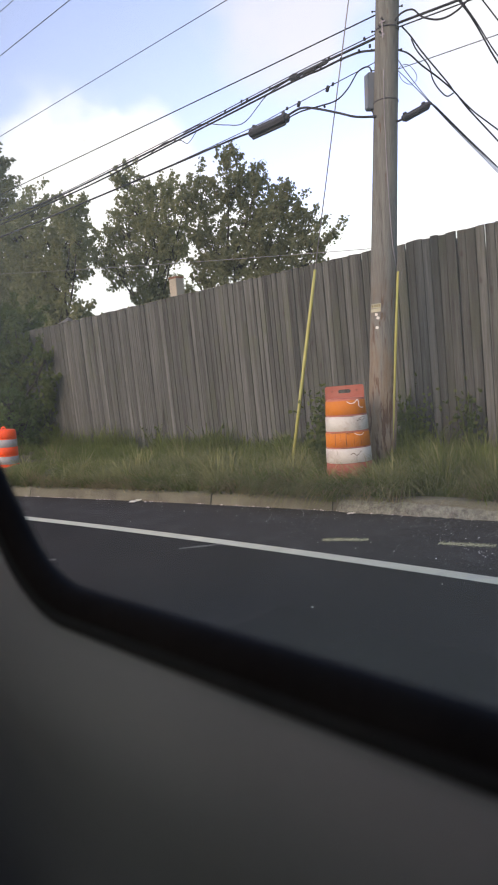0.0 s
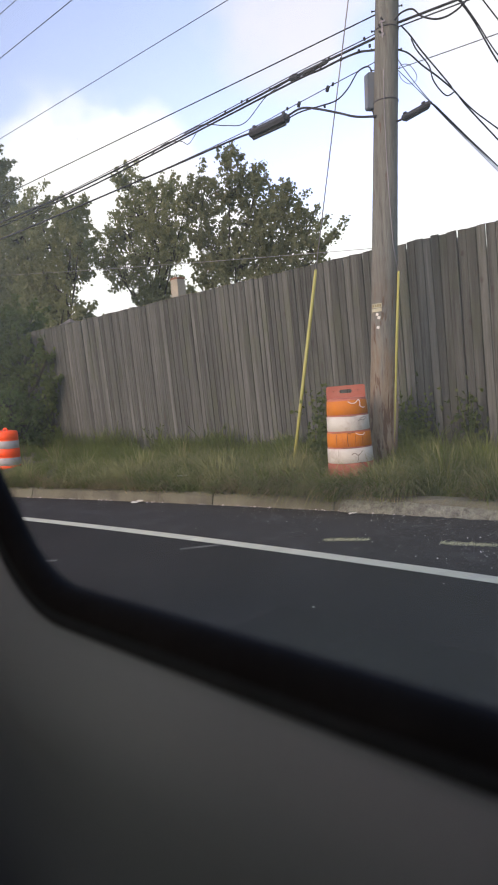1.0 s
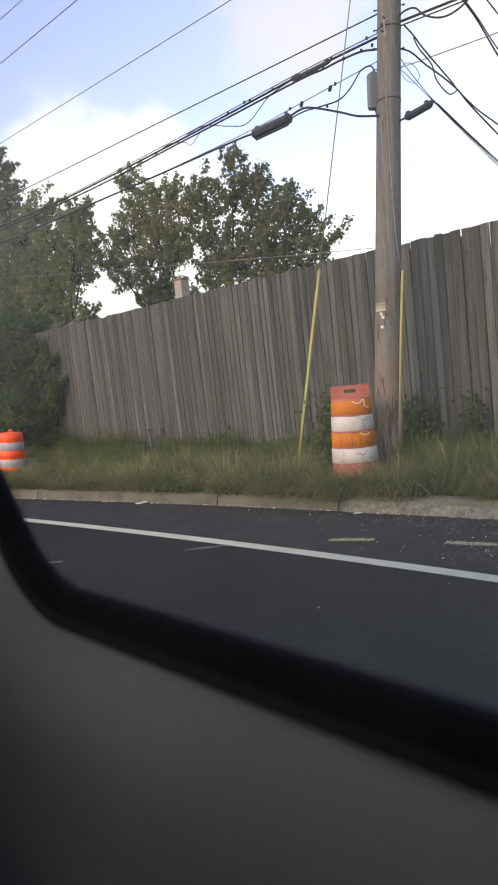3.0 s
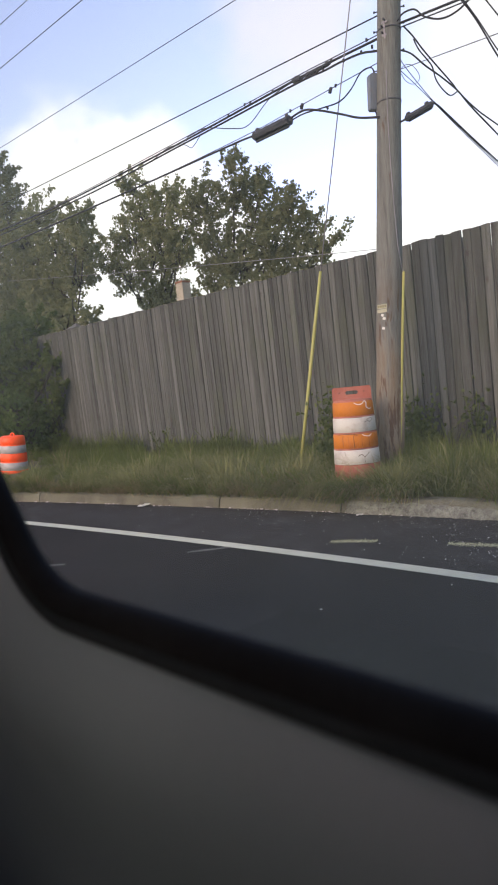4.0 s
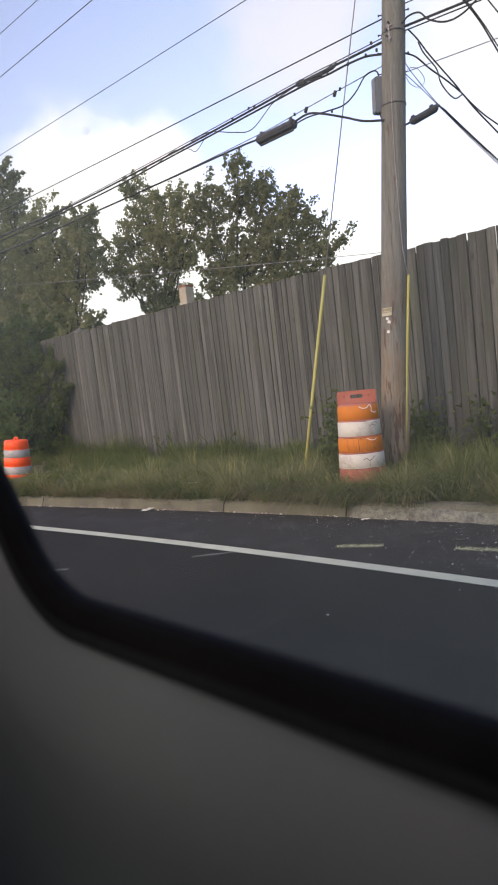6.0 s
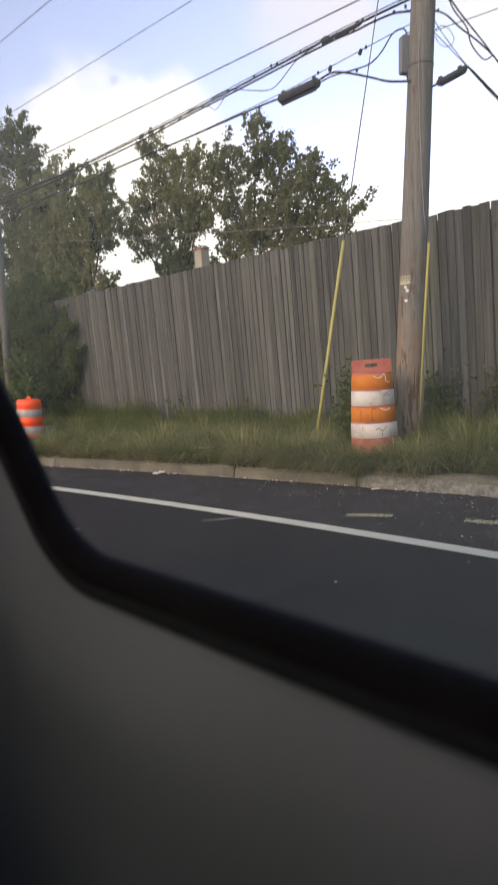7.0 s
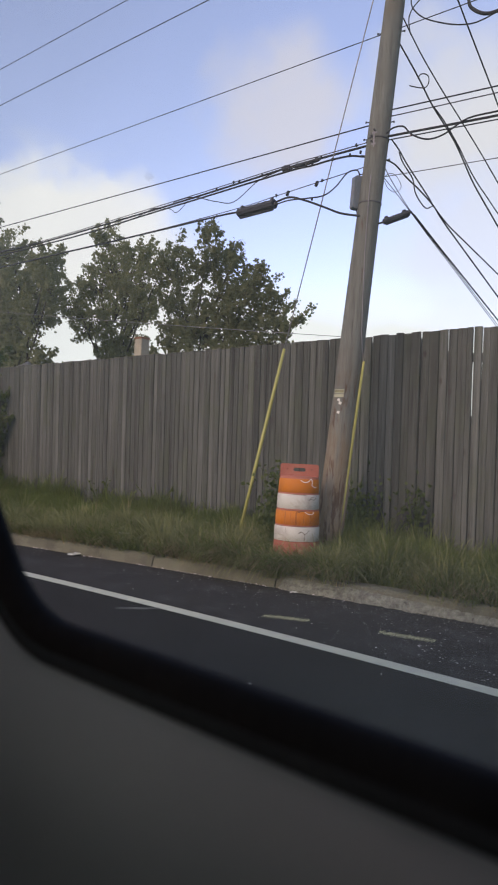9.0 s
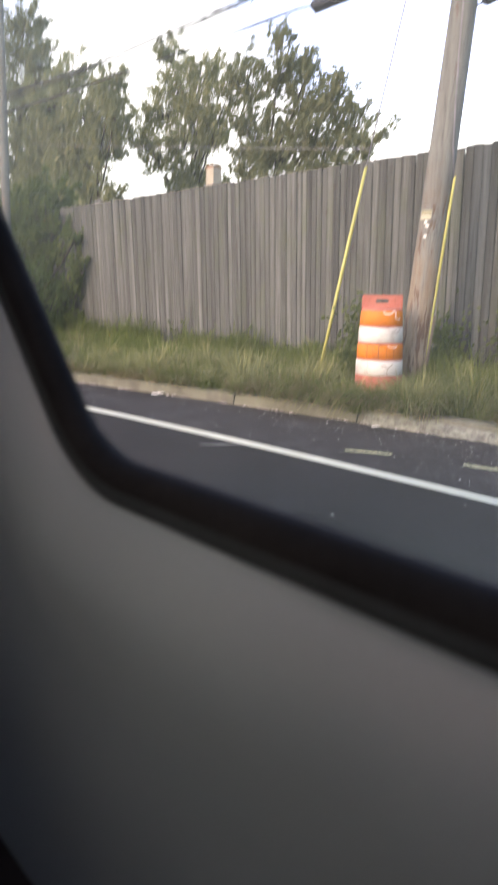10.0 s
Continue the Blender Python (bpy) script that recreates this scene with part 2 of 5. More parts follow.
M_TAGBAR = mat("tag_print", (0.13, 0.125, 0.06), (0.2, 0.19, 0.09), scale=9, rough=0.6)
M_WHITE_BIT = mat("white_paper", (0.48, 0.51, 0.45), (0.62, 0.65, 0.58), scale=14, rough=0.8, bump=0.3)
M_DRUM_OR = mat("drum_orange_sheeting", (0.4, 0.128, 0.0075), (0.485, 0.176, 0.014), scale=3, rough=0.6, spec=0.2, bump=0.15, fine=40, stain=(0.27, 0.095, 0.02), stain_scale=5, stain_amount=0.7)
M_DRUM_WH = mat("drum_white_sheeting", (0.395, 0.41, 0.345), (0.505, 0.53, 0.455), scale=3, rough=0.6, spec=0.2, bump=0.15, fine=40, stain=(0.27, 0.235, 0.19), stain_scale=8, stain_amount=0.7)
M_DRUM_PL = mat("drum_faded_plastic", (0.244, 0.074, 0.0444), (0.34, 0.126, 0.0814), scale=4, rough=0.6, bump=0.2, fine=60, stain=(0.3, 0.14, 0.09), stain_scale=4, stain_amount=0.6)
M_DRUM_NEW = mat("drum_new_orange", (0.85, 0.07, 0.008), (0.95, 0.115, 0.015), scale=3, rough=0.45, bump=0.1, stain=(0.5, 0.07, 0.02), stain_scale=5, stain_amount=0.3)
M_DRUM_GREY = mat("drum_grey_sheeting", (0.3, 0.31, 0.28), (0.42, 0.43, 0.39), scale=4, rough=0.45, bump=0.1, stain=(0.25, 0.22, 0.19), stain_scale=6, stain_amount=0.6)
M_CRACK = mat("peeled_gap", (0.035, 0.022, 0.014), (0.1, 0.06, 0.035), scale=12, rough=0.9)
M_SCUFF = mat("scuffed_edge", (0.6, 0.55, 0.48), (0.75, 0.7, 0.62), scale=10, rough=0.7)
M_BARK = mat("bark", (0.028, 0.027, 0.02), (0.07, 0.065, 0.05), scale=3, rough=0.95, bump=0.8, stretch=(4, 4, 0.8), fine=14, bump_dist=0.03)
M_LEAF = leaf_mat("tree_leaf", (0.144, 0.158, 0.078), (0.186, 0.203, 0.1), (0.285, 0.308, 0.124), rand=0.08)
M_LEAF_B = leaf_mat("tree_leaf_deep", (0.104, 0.117, 0.061), (0.138, 0.154, 0.079), (0.208, 0.23, 0.097), rand=0.08)
M_BUSH = leaf_mat("shrub_leaf", (0.027, 0.0394, 0.012), (0.0938, 0.1156, 0.033), (0.14, 0.2, 0.05))
M_BUSH_B = leaf_mat("bramble_leaf", (0.04, 0.062, 0.02), (0.11, 0.15, 0.05), (0.15, 0.22, 0.06), rand=0.2)
M_GRASS = leaf_mat("grass_blade", (0.036, 0.057, 0.013), (0.148, 0.185, 0.052), (0.172, 0.222, 0.052), rand=0.6)
M_GRASS_LT = leaf_mat("pale_grass_blade", (0.112, 0.126, 0.048), (0.29, 0.305, 0.135), (0.24, 0.27, 0.095), rand=0.45)
M_STRAW = leaf_mat("dry_grass", (0.15, 0.125, 0.06), (0.34, 0.29, 0.155), (0.28, 0.24, 0.12), rand=0.4)
M_STONE = mat("gravel", (0.16, 0.155, 0.15), (0.5, 0.49, 0.47), scale=10, rough=0.9, island=True, rand=0.5)
M_BRICK_CH = mat("chimney_siding", (0.27, 0.262, 0.195), (0.345, 0.336, 0.255), scale=4, rough=0.8, bump=0.2)
M_CAP = mat("chimney_cap", (0.175, 0.084, 0.049), (0.252, 0.126, 0.07), scale=4, rough=0.8)
M_ROOF = mat("roof_shingle", (0.1, 0.095, 0.09), (0.22, 0.21, 0.2), scale=4, rough=0.9, bump=0.4, fine=30)
M_CAN_PALE = mat("pale_sheet_metal", (0.42, 0.43, 0.41), (0.55, 0.56, 0.53), scale=3, rough=0.6, bump=0.1, stain=(0.3, 0.28, 0.24), stain_scale=4)
M_WALL = mat("house_siding", (0.5, 0.49, 0.46), (0.62, 0.61, 0.58), scale=2, rough=0.8, bump=0.2)
M_SEAL = mat("rubber_seal", (0.005, 0.0059, 0.0067), (0.0098, 0.0115, 0.0125), scale=10, rough=0.9, bump=0.05, spec=0.04)
M_LIP = mat("window_lip", (0.0065, 0.0105, 0.0125), (0.012, 0.018, 0.021), scale=12, rough=0.75, bump=0.15, spec=0.12)
M_PANEL = mat("door_trim_plastic", (0.0925, 0.133, 0.154), (0.118, 0.166, 0.19), scale=3, rough=0.6, bump=0.25, fine=420, fine_mix=0.4, bump_dist=0.0008, spec=0.35)
M_LINING = mat("headlining", (0.22, 0.22, 0.21), (0.3, 0.3, 0.29), scale=5, rough=0.95, bump=0.2, fine=200)
M_FLECK = mat("dried_dirt", (0.05, 0.05, 0.055), (0.08, 0.08, 0.085), scale=200, rough=0.9)
M_BODY = mat("van_paint", (0.32, 0.32, 0.33), (0.38, 0.38, 0.39), scale=2, rough=0.3, bump=0.02, spec=0.5)
M_TYRE = mat("tyre_rubber", (0.012, 0.012, 0.012), (0.03, 0.03, 0.03), scale=6, rough=0.85, bump=0.3)
M_RIM = mat("wheel_steel", (0.25, 0.25, 0.26), (0.4, 0.4, 0.41), scale=5, rough=0.4, metal=0.8)


def glass_mat():
    m = bpy.data.materials.new("window_glass")
    m.use_nodes = True
    n, l = m.node_tree.nodes, m.node_tree.links
    n.remove(n["Principled BSDF"])
    tr = n.new("ShaderNodeBsdfTransparent")
    tr.inputs["Color"].default_value = (0.93, 0.945, 0.935, 1)
    gl = n.new("ShaderNodeBsdfGlossy")
    gl.inputs["Roughness"].default_value = 0.02
    fr = n.new("ShaderNodeFresnel")
    fr.inputs["IOR"].default_value = 1.45
    mx = n.new("ShaderNodeMixShader")
    l.new(fr.outputs[0], mx.inputs[0])
    l.new(tr.outputs[0], mx.inputs[1])
    l.new(gl.outputs[0], mx.inputs[2])
    # thin dirt film that mostly paints flare haze over the view, lifting dark tones
    dust_haze = n.new("ShaderNodeBsdfTranslucent")
    dust_haze.inputs["Color"].default_value = (0.74, 0.76, 0.56, 1)
    nz = n.new("ShaderNodeTexNoise")
    nz.inputs["Scale"].default_value = 5.0
    nz.inputs["Detail"].default_value = 5
    co = n.new("ShaderNodeTexCoord")
    l.new(co.outputs["Object"], nz.inputs["Vector"])
    rg = n.new("ShaderNodeMapRange")
    rg.inputs["To Min"].default_value, rg.inputs["To Max"].default_value = 0.042, 0.085
    l.new(nz.outputs["Fac"], rg.inputs["Value"])
    sep = n.new("ShaderNodeSeparateXYZ")
    l.new(co.outputs["Object"], sep.inputs[0])
    zones = []
    # painted haze: strongest at the upper rear of the pane, weakest at the lower rear
    for lo, hi, at_front, at_rear, z0, z1, under, over in ((-0.35, -0.8, 1.15, 0.5, 1.1, 1.45, 1.0, 0.0), (-0.45, -0.95, 1.5, 3.3, 1.1, 1.45, 0.0, 1.0)):
        back = n.new("ShaderNodeMapRange")
        back.inputs["From Min"].default_value, back.inputs["From Max"].default_value = lo, hi
        back.inputs["To Min"].default_value, back.inputs["To Max"].default_value = at_front, at_rear
        l.new(sep.outputs["X"], back.inputs["Value"])
        rise = n.new("ShaderNodeMapRange")
        rise.inputs["From Min"].default_value, rise.inputs["From Max"].default_value = z0, z1
        rise.inputs["To Min"].default_value, rise.inputs["To Max"].default_value = under, over
        l.new(sep.outputs["Z"], rise.inputs["Value"])
        share = n.new("ShaderNodeMath")
        share.operation = "MULTIPLY"
        l.new(back.outputs[0], share.inputs[0])
        l.new(rise.outputs[0], share.inputs[1])
        zones.append(share.outputs[0])
    both = n.new("ShaderNodeMath")
    both.operation = "ADD"
    l.new(zones[0], both.inputs[0])
    l.new(zones[1], both.inputs[1])
    haze_share = n.new("ShaderNodeMath")
    haze_share.operation = "MULTIPLY"
    l.new(rg.outputs[0], haze_share.inputs[0])
    l.new(both.outputs[0], haze_share.inputs[1])
    film = n.new("ShaderNodeMixShader")
    l.new(haze_share.outputs[0], film.inputs[0])
    l.new(mx.outputs[0], film.inputs[1])
    l.new(dust_haze.outputs[0], film.inputs[2])
    l.new(film.outputs[0], n["Material Output"].inputs["Surface"])
    return m


M_GLASS = glass_mat()


def strip_bark(m, z0, z1):
    """Old preservative worn off the lower shaft, leaving reddish streaks."""
    n, l = m.node_tree.nodes, m.node_tree.links
    b = n["Principled BSDF"]
    old = b.inputs["Base Color"].links[0].from_socket
    co = n.new("ShaderNodeTexCoord")
    sep = n.new("ShaderNodeSeparateXYZ")
    l.new(co.outputs["Object"], sep.inputs[0])
    mp = n.new("ShaderNodeMapping")
    mp.inputs["Scale"].default_value = (9, 9, 1.3)
    l.new(co.outputs["Object"], mp.inputs["Vector"])
    nz = n.new("ShaderNodeTexNoise")
    nz.inputs["Scale"].default_value = 1.6
    nz.inputs["Detail"].default_value = 6
    nz.inputs["Roughness"].default_value = 0.6
    l.new(mp.outputs[0], nz.inputs["Vector"])
    rg = n.new("ShaderNodeMapRange")
    rg.inputs["From Min"].default_value, rg.inputs["From Max"].default_value = z0, z1
    rg.inputs["To Min"].default_value, rg.inputs["To Max"].default_value = 0.26, -0.34
    l.new(sep.outputs["Z"], rg.inputs["Value"])
    ad = n.new("ShaderNodeMath")
    ad.operation = "ADD"
    l.new(nz.outputs["Fac"], ad.inputs[0])
    l.new(rg.outputs[0], ad.inputs[1])
    ra = n.new("ShaderNodeValToRGB")
    ra.color_ramp.elements[0].position, ra.color_ramp.elements[1].position = 0.36, 0.74
    l.new(ad.outputs[0], ra.inputs["Fac"])
    tone = n.new("ShaderNodeValToRGB")
    tone.color_ramp.elements[0].position, tone.color_ramp.elements[1].position = 0.38, 0.66
    tone.color_ramp.elements[0].color, tone.color_ramp.elements[1].color = (0.245, 0.208, 0.135, 1), (0.155, 0.122, 0.075, 1)
    l.new(nz.outputs["Fac"], tone.inputs["Fac"])
    mx = n.new("ShaderNodeMixRGB")
    l.new(ra.outputs[0], mx.inputs["Fac"])
    l.new(old, mx.inputs["Color1"])
    l.new(tone.outputs[0], mx.inputs["Color2"])
    flake_map = n.new("ShaderNodeMapping")
    flake_map.inputs["Scale"].default_value = (10, 10, 1.9)
    l.new(co.outputs["Object"], flake_map.inputs["Vector"])
    flake = n.new("ShaderNodeTexNoise")
    flake.inputs["Scale"].default_value = 1.7
    flake.inputs["Detail"].default_value = 8
    flake.inputs["Roughness"].default_value = 0.68
    l.new(flake_map.outputs[0], flake.inputs["Vector"])
    low = n.new("ShaderNodeMapRange")
    low.inputs["From Min"].default_value, low.inputs["From Max"].default_value = z0 - 0.3, z1 + 0.3
    low.inputs["To Min"].default_value, low.inputs["To Max"].default_value = 0.1, -0.06
    l.new(sep.outputs["Z"], low.inputs["Value"])
    fa = n.new("ShaderNodeMath")
    fa.operation = "ADD"
    l.new(flake.outputs["Fac"], fa.inputs[0])
    l.new(low.outputs[0], fa.inputs[1])
    fr = n.new("ShaderNodeValToRGB")
    fr.color_ramp.elements[0].position, fr.color_ramp.elements[1].position = 0.57, 0.61
    fr.color_ramp.elements[1].color = (0.85, 0.85, 0.85, 1)
    l.new(fa.outputs[0], fr.inputs["Fac"])
    fm = n.new("ShaderNodeMixRGB")
    fm.inputs["Color2"].default_value = (0.085, 0.056, 0.038, 1)
    l.new(fr.outputs[0], fm.inputs["Fac"])
    l.new(mx.outputs[0], fm.inputs["Color1"])
    l.new(fm.outputs[0], b.inputs["Base Color"])


strip_bark(M_POLE, 0.5, 2.5)


# ---- building helpers ----
def mesh_from(name, verts, faces, material, smooth=False):
    me = bpy.data.meshes.new(name)
    me.from_pydata([tuple(v) for v in verts], [], faces)
    me.update()
    if smooth:
        me.polygons.foreach_set("use_smooth", [True] * len(me.polygons))
    me.materials.append(material)
    return me


def put(name, me, parent=None, label="", m=None):
    ob = new(name, me)
    if m is not None:
        ob.matrix_basis = m
    if parent is not None:
        ob.parent = parent
    if label:
        ob["label"] = label
    return ob


def part(name, bm, material, parent, label="", m=None, smooth=True):
    """One bmesh as one mesh object under a thing or a part."""
    me = bpy.data.meshes.new(name)
    bm.normal_update()
    bm.to_mesh(me)
    bm.free()
    me.polygons.foreach_set("use_smooth", [smooth] * len(me.polygons))
    me.materials.append(material)
    return put(name, me, parent, label, m)


def empty(name, m, label, category, group="", kind=""):
    ob = new(name)
    ob.matrix_basis = m
    return tagged(ob, label, category, group, kind)


def box(bm, x0, x1, y0, y1, z0, z1, bevel=0.0):
    r = bmesh.ops.create_cube(bm, size=1.0)
    for v in r["verts"]:
        v.co = Vector(((x0 + x1) / 2 + v.co.x * (x1 - x0), (y0 + y1) / 2 + v.co.y * (y1 - y0), (z0 + z1) / 2 + v.co.z * (z1 - z0)))
    if bevel:
        es = {e for v in r["verts"] for e in v.link_edges}
        bmesh.ops.bevel(bm, geom=list(es), offset=bevel, segments=2, affect="EDGES")
    return bm


def tube(points, radii, sides=8, cap=True):
    """Vertices and faces of a round bar along a line of points."""
    pts = [Vector(p) for p in points]
    if not hasattr(radii, "__len__"):
        radii = [radii] * len(pts)
    verts, faces = [], []
    ref = Vector((0.31, 0.17, 0.93))
    for i, p in enumerate(pts):
        d = (pts[min(i + 1, len(pts) - 1)] - pts[max(i - 1, 0)]).normalized()
        if abs(d.dot(ref)) > 0.95:
            u = d.cross(Vector((1, 0, 0))).normalized()
        else:
            u = d.cross(ref).normalized()
        v = d.cross(u)
        for k in range(sides):
            a = 2 * math.pi * k / sides
            verts.append(p + (u * math.cos(a) + v * math.sin(a)) * radii[i])
    for i in range(len(pts) - 1):
        for k in range(sides):
            a, b = i * sides + k, i * sides + (k + 1) % sides
            faces.append((a, b, b + sides, a + sides))
    if cap:
        faces.append(tuple(range(sides - 1, -1, -1)))
        faces.append(tuple(range((len(pts) - 1) * sides, len(pts) * sides)))
    return verts, faces


def lathe(profile, sides=32, oval=1.0):
    """Vertices and faces of a turned shape; profile: (radius, height) from below upwards."""
    verts, faces = [], []
    for r, z in profile:
        for k in range(sides):
            a = 2 * math.pi * k / sides
            verts.append((r * math.cos(a), r * oval * math.sin(a), z))
    for i in range(len(profile) - 1):
        for k in range(sides):
            a, b = i * sides + k, i * sides + (k + 1) % sides
            faces.append((a, b, b + sides, a + sides))
    faces.append(tuple(range(sides - 1, -1, -1)))
    faces.append(tuple(range((len(profile) - 1) * sides, len(profile) * sides)))
    return verts, faces


def sag(a, b, drop, n=24):
    a, b = Vector(a), Vector(b)
    return [a.lerp(b, i / n) - Vector((0, 0, drop * 4 * (i / n) * (1 - i / n))) for i in range(n + 1)]


def bend(points, n=10):
    """A smooth line through the points."""
    p = [Vector(q) for q in points]
    p = [2 * p[0] - p[1]] + p + [2 * p[-1] - p[-2]]
    out = []
    for i in range(1, len(p) - 2):
        for k in range(n):
            t = k / n
            a, b, c, d = p[i - 1], p[i], p[i + 1], p[i + 2]
            out.append(0.5 * ((2 * b) + (c - a) * t + (2 * a - 5 * b + 4 * c - d) * t * t + (3 * b - a - 3 * c + d) * t ** 3))
    out.append(p[-2])
    return out


# ---- plan: x runs along the road, y towards the fence ----
def kerb_y(x):
    """Foot of the kerb face."""
    x = max(-13.0, min(3.0, x))
    return 5.435 + 0.1105 * x - 0.00767 * x * x


def line_y(x):
    """Middle of the white edge line."""
    x = max(-13.0, min(3.0, x))
    return 3.636 - 0.00144 * x - 0.00985 * x * x


def verge_z(x, y):
    v = y - kerb_y(x)
    if v < 0.1:
        return -0.08
    if v < 0.3:
        return 0.1
    return 0.115 + min(1.0, (v - 0.3) / 1.8) * 0.13 + 0.025 * noise.noise(Vector((x * 0.9, y * 0.9, 0)))


FENCE_Y = 7.0
FENCE_X0, FENCE_X1 = -14.05, 3.2


def spread(stops):
    out = []
    for a, b, step in stops:
        n = max(1, round((b - a) / step))
        out += [a + (b - a) * i / n for i in range(n)]
    return out + [stops[-1][1]]


XS = spread([(-2000, -200, 300), (-200, -40, 20), (-40, -16, 3), (-16, 4, 0.25), (4, 40, 3), (40, 200, 20), (200, 2000, 300)])

# ground: one sheet from horizon to horizon, lower under the road, rising over the verge
VS = [-2000, -400, -60, -12, -3, -0.5, 0.09, 0.13, 0.25, 0.4, 0.6, 0.8, 1.0, 1.2, 1.4, 1.6, 1.8, 2.0, 2.3, 2.8, 4, 8, 20, 60, 400, 2000]
gv = [(x, kerb_y(x) + v, -0.08 if v < 0.1 else verge_z(x, kerb_y(x) + v)) for x in XS for v in VS]
gf = [(i * len(VS) + j, (i + 1) * len(VS) + j, (i + 1) * len(VS) + j + 1, i * len(VS) + j + 1) for i in range(len(XS) - 1) for j in range(len(VS) - 1)]
tagged(put("ground", mesh_from("ground", gv, gf, M_SOIL, True)), "bare brown soil of the grassy verge and the land beyond", "ground", kind="structure")


def strip(name, xs, lo, hi, z, material, label, category="road", nv=1, parent=None):
    verts, faces = [], []
    for x in xs:
        a, b = lo(x), hi(x)
        for k in range(nv + 1):
            verts.append((x, a + (b - a) * k / nv, z))
    w = nv + 1
    for i in range(len(xs) - 1):
        for k in range(nv):
            faces.append((i * w + k, (i + 1) * w + k, (i + 1) * w + k + 1, i * w + k + 1))
    ob = put(name, mesh_from(name, verts, faces, material))
    return tagged(ob, label, category, kind="structure")


RX = spread([(-200, -40, 10), (-40, -16, 2), (-16, 4, 0.25), (4, 40, 2), (40, 200, 10)])
strip("road", RX, lambda x: kerb_y(x) - 14.0, lambda x: line_y(x) + 0.02, 0.0, M_ASPHALT, "smooth dark asphalt driving lane, freshly laid")
strip("road_shoulder", RX, lambda x: line_y(x) + 0.02, lambda x: kerb_y(x) + 0.06, 0.0, M_SHOULDER, "dark asphalt shoulder with dust and loose grit beside the kerb")
strip("edge_line", RX, lambda x: line_y(x) - 0.062, lambda x: line_y(x) + 0.062, 0.004, M_LINE, "solid white painted edge line on the asphalt", "road marking")


# kerb: concrete lengths with open joints
def kerb_piece(x0, x1, height, tilt=0.0):
    n = 10
    prof = [(0.0, -0.03), (0.004, 0.0), (0.022, height - 0.03), (0.034, height - 0.01), (0.055, height), (0.16, height + 0.004), (0.175, height - 0.006), (0.18, -0.03)]
    verts, faces = [], []
    xm = (x0 + x1) / 2
    for i in range(n + 1):
        x = x0 + (x1 - x0) * i / n
        for dy, z in prof:
            j = 0.011 * noise.noise(Vector((x * 9, dy * 40, z * 30))) if z > 0.01 else 0.0
            verts.append((x - xm, kerb_y(x) + dy - kerb_y(xm) + j, z + j + tilt * (x - xm)))
    w = len(prof)
    for i in range(n):
        for k in range(w - 1):
            faces.append((i * w + k, i * w + k + 1, (i + 1) * w + k + 1, (i + 1) * w + k))
    faces += [tuple(range(w - 1, -1, -1)), tuple(range(n * w, (n + 1) * w))]
    me = mesh_from("kerb_stone", verts, faces, M_KERB, False)
    return me, Matrix.Translation((xm, kerb_y(xm), 0))


kerb = empty("kerb", pose(-4, 4.9, 0), "pale concrete kerb with open joints, overhung by grass", "kerb", kind="structure")
joints = [-22.0, -19.0, -16.0, -13.0, -11.0, -8.3, -5.45, -4.03, -1.05, 2.0, 5.0, 8.0]
for a, b in zip(joints, joints[1:]):
    me, m = kerb_piece(a + 0.007, b - 0.007, 0.118 if b < -4 else 0.138, 0.0)
    put("kerb_stone", me, kerb, m=kerb.matrix_basis.inverted() @ m)

# ---- the van, with the side window that all is seen through ----
def rounded(corners, radii, n=10):
    """A closed line with rounded corners, in x and z, with the outward normal at each point."""
    pts = []
    m = len(corners)
    for i in range(m):
        p, a, b = Vector(corners[i]), Vector(corners[i - 1]), Vector(corners[(i + 1) % m])
        u, v = (a - p).normalized(), (b - p).normalized()
        half = math.acos(max(-1, min(1, u.dot(v)))) / 2
        cut = radii[i] / math.tan(half)
        c = p + (u + v).normalized() * (radii[i] / math.sin(half))
        s, e = p + u * cut - c, p + v * cut - c
        a0, a1 = math.atan2(s.y, s.x), math.atan2(e.y, e.x)
        d = (a1 - a0 + math.pi) % (2 * math.pi) - math.pi
        for k in range(n + 1):
            t = a0 + d * k / n
            pts.append((c + Vector((math.cos(t), math.sin(t))) * radii[i], Vector((math.cos(t), math.sin(t)))))
    return pts


OPENING = rounded([(-1.82, 2.05), (-0.845, 0.962), (0.75, 0.971), (0.75, 2.05)], [0.12, 0.17, 0.14, 0.14])


CABIN = (-2.3, 1.35, 0.12, 2.5)


def to_bounds(p, q):
    """How far from p along q the cabin's outline lies."""
    ways = []
    if abs(q.x) > 1e-6:
        ways.append(((CABIN[1] if q.x > 0 else CABIN[0]) - p.x) / q.x)
    if abs(q.y) > 1e-6:
        ways.append(((CABIN[3] if q.y > 0 else CABIN[2]) - p.y) / q.y)
    return min(ways)


def ring_sweep(profile, closed=False, edge=None):
    """A profile of (outward offset, y) carried round the window opening, out to the cabin's edge if edge gives its y."""
    verts, faces = [], []
    n, w = len(OPENING), len(profile) + (edge is not None)
    for p, q in OPENING:
        for off, y in profile:
            verts.append((p.x + q.x * off, y, p.y + q.y * off))
        if edge is not None:
            off = to_bounds(p, q)
            verts.append((p.x + q.x * off, edge, p.y + q.y * off))
    for i in range(n):
        j = (i + 1) % n
        for k in range(w if closed else w - 1):
            k2 = (k + 1) % w
            faces.append((i * w + k, i * w + k2, j * w + k2, j * w + k))
    return verts, faces


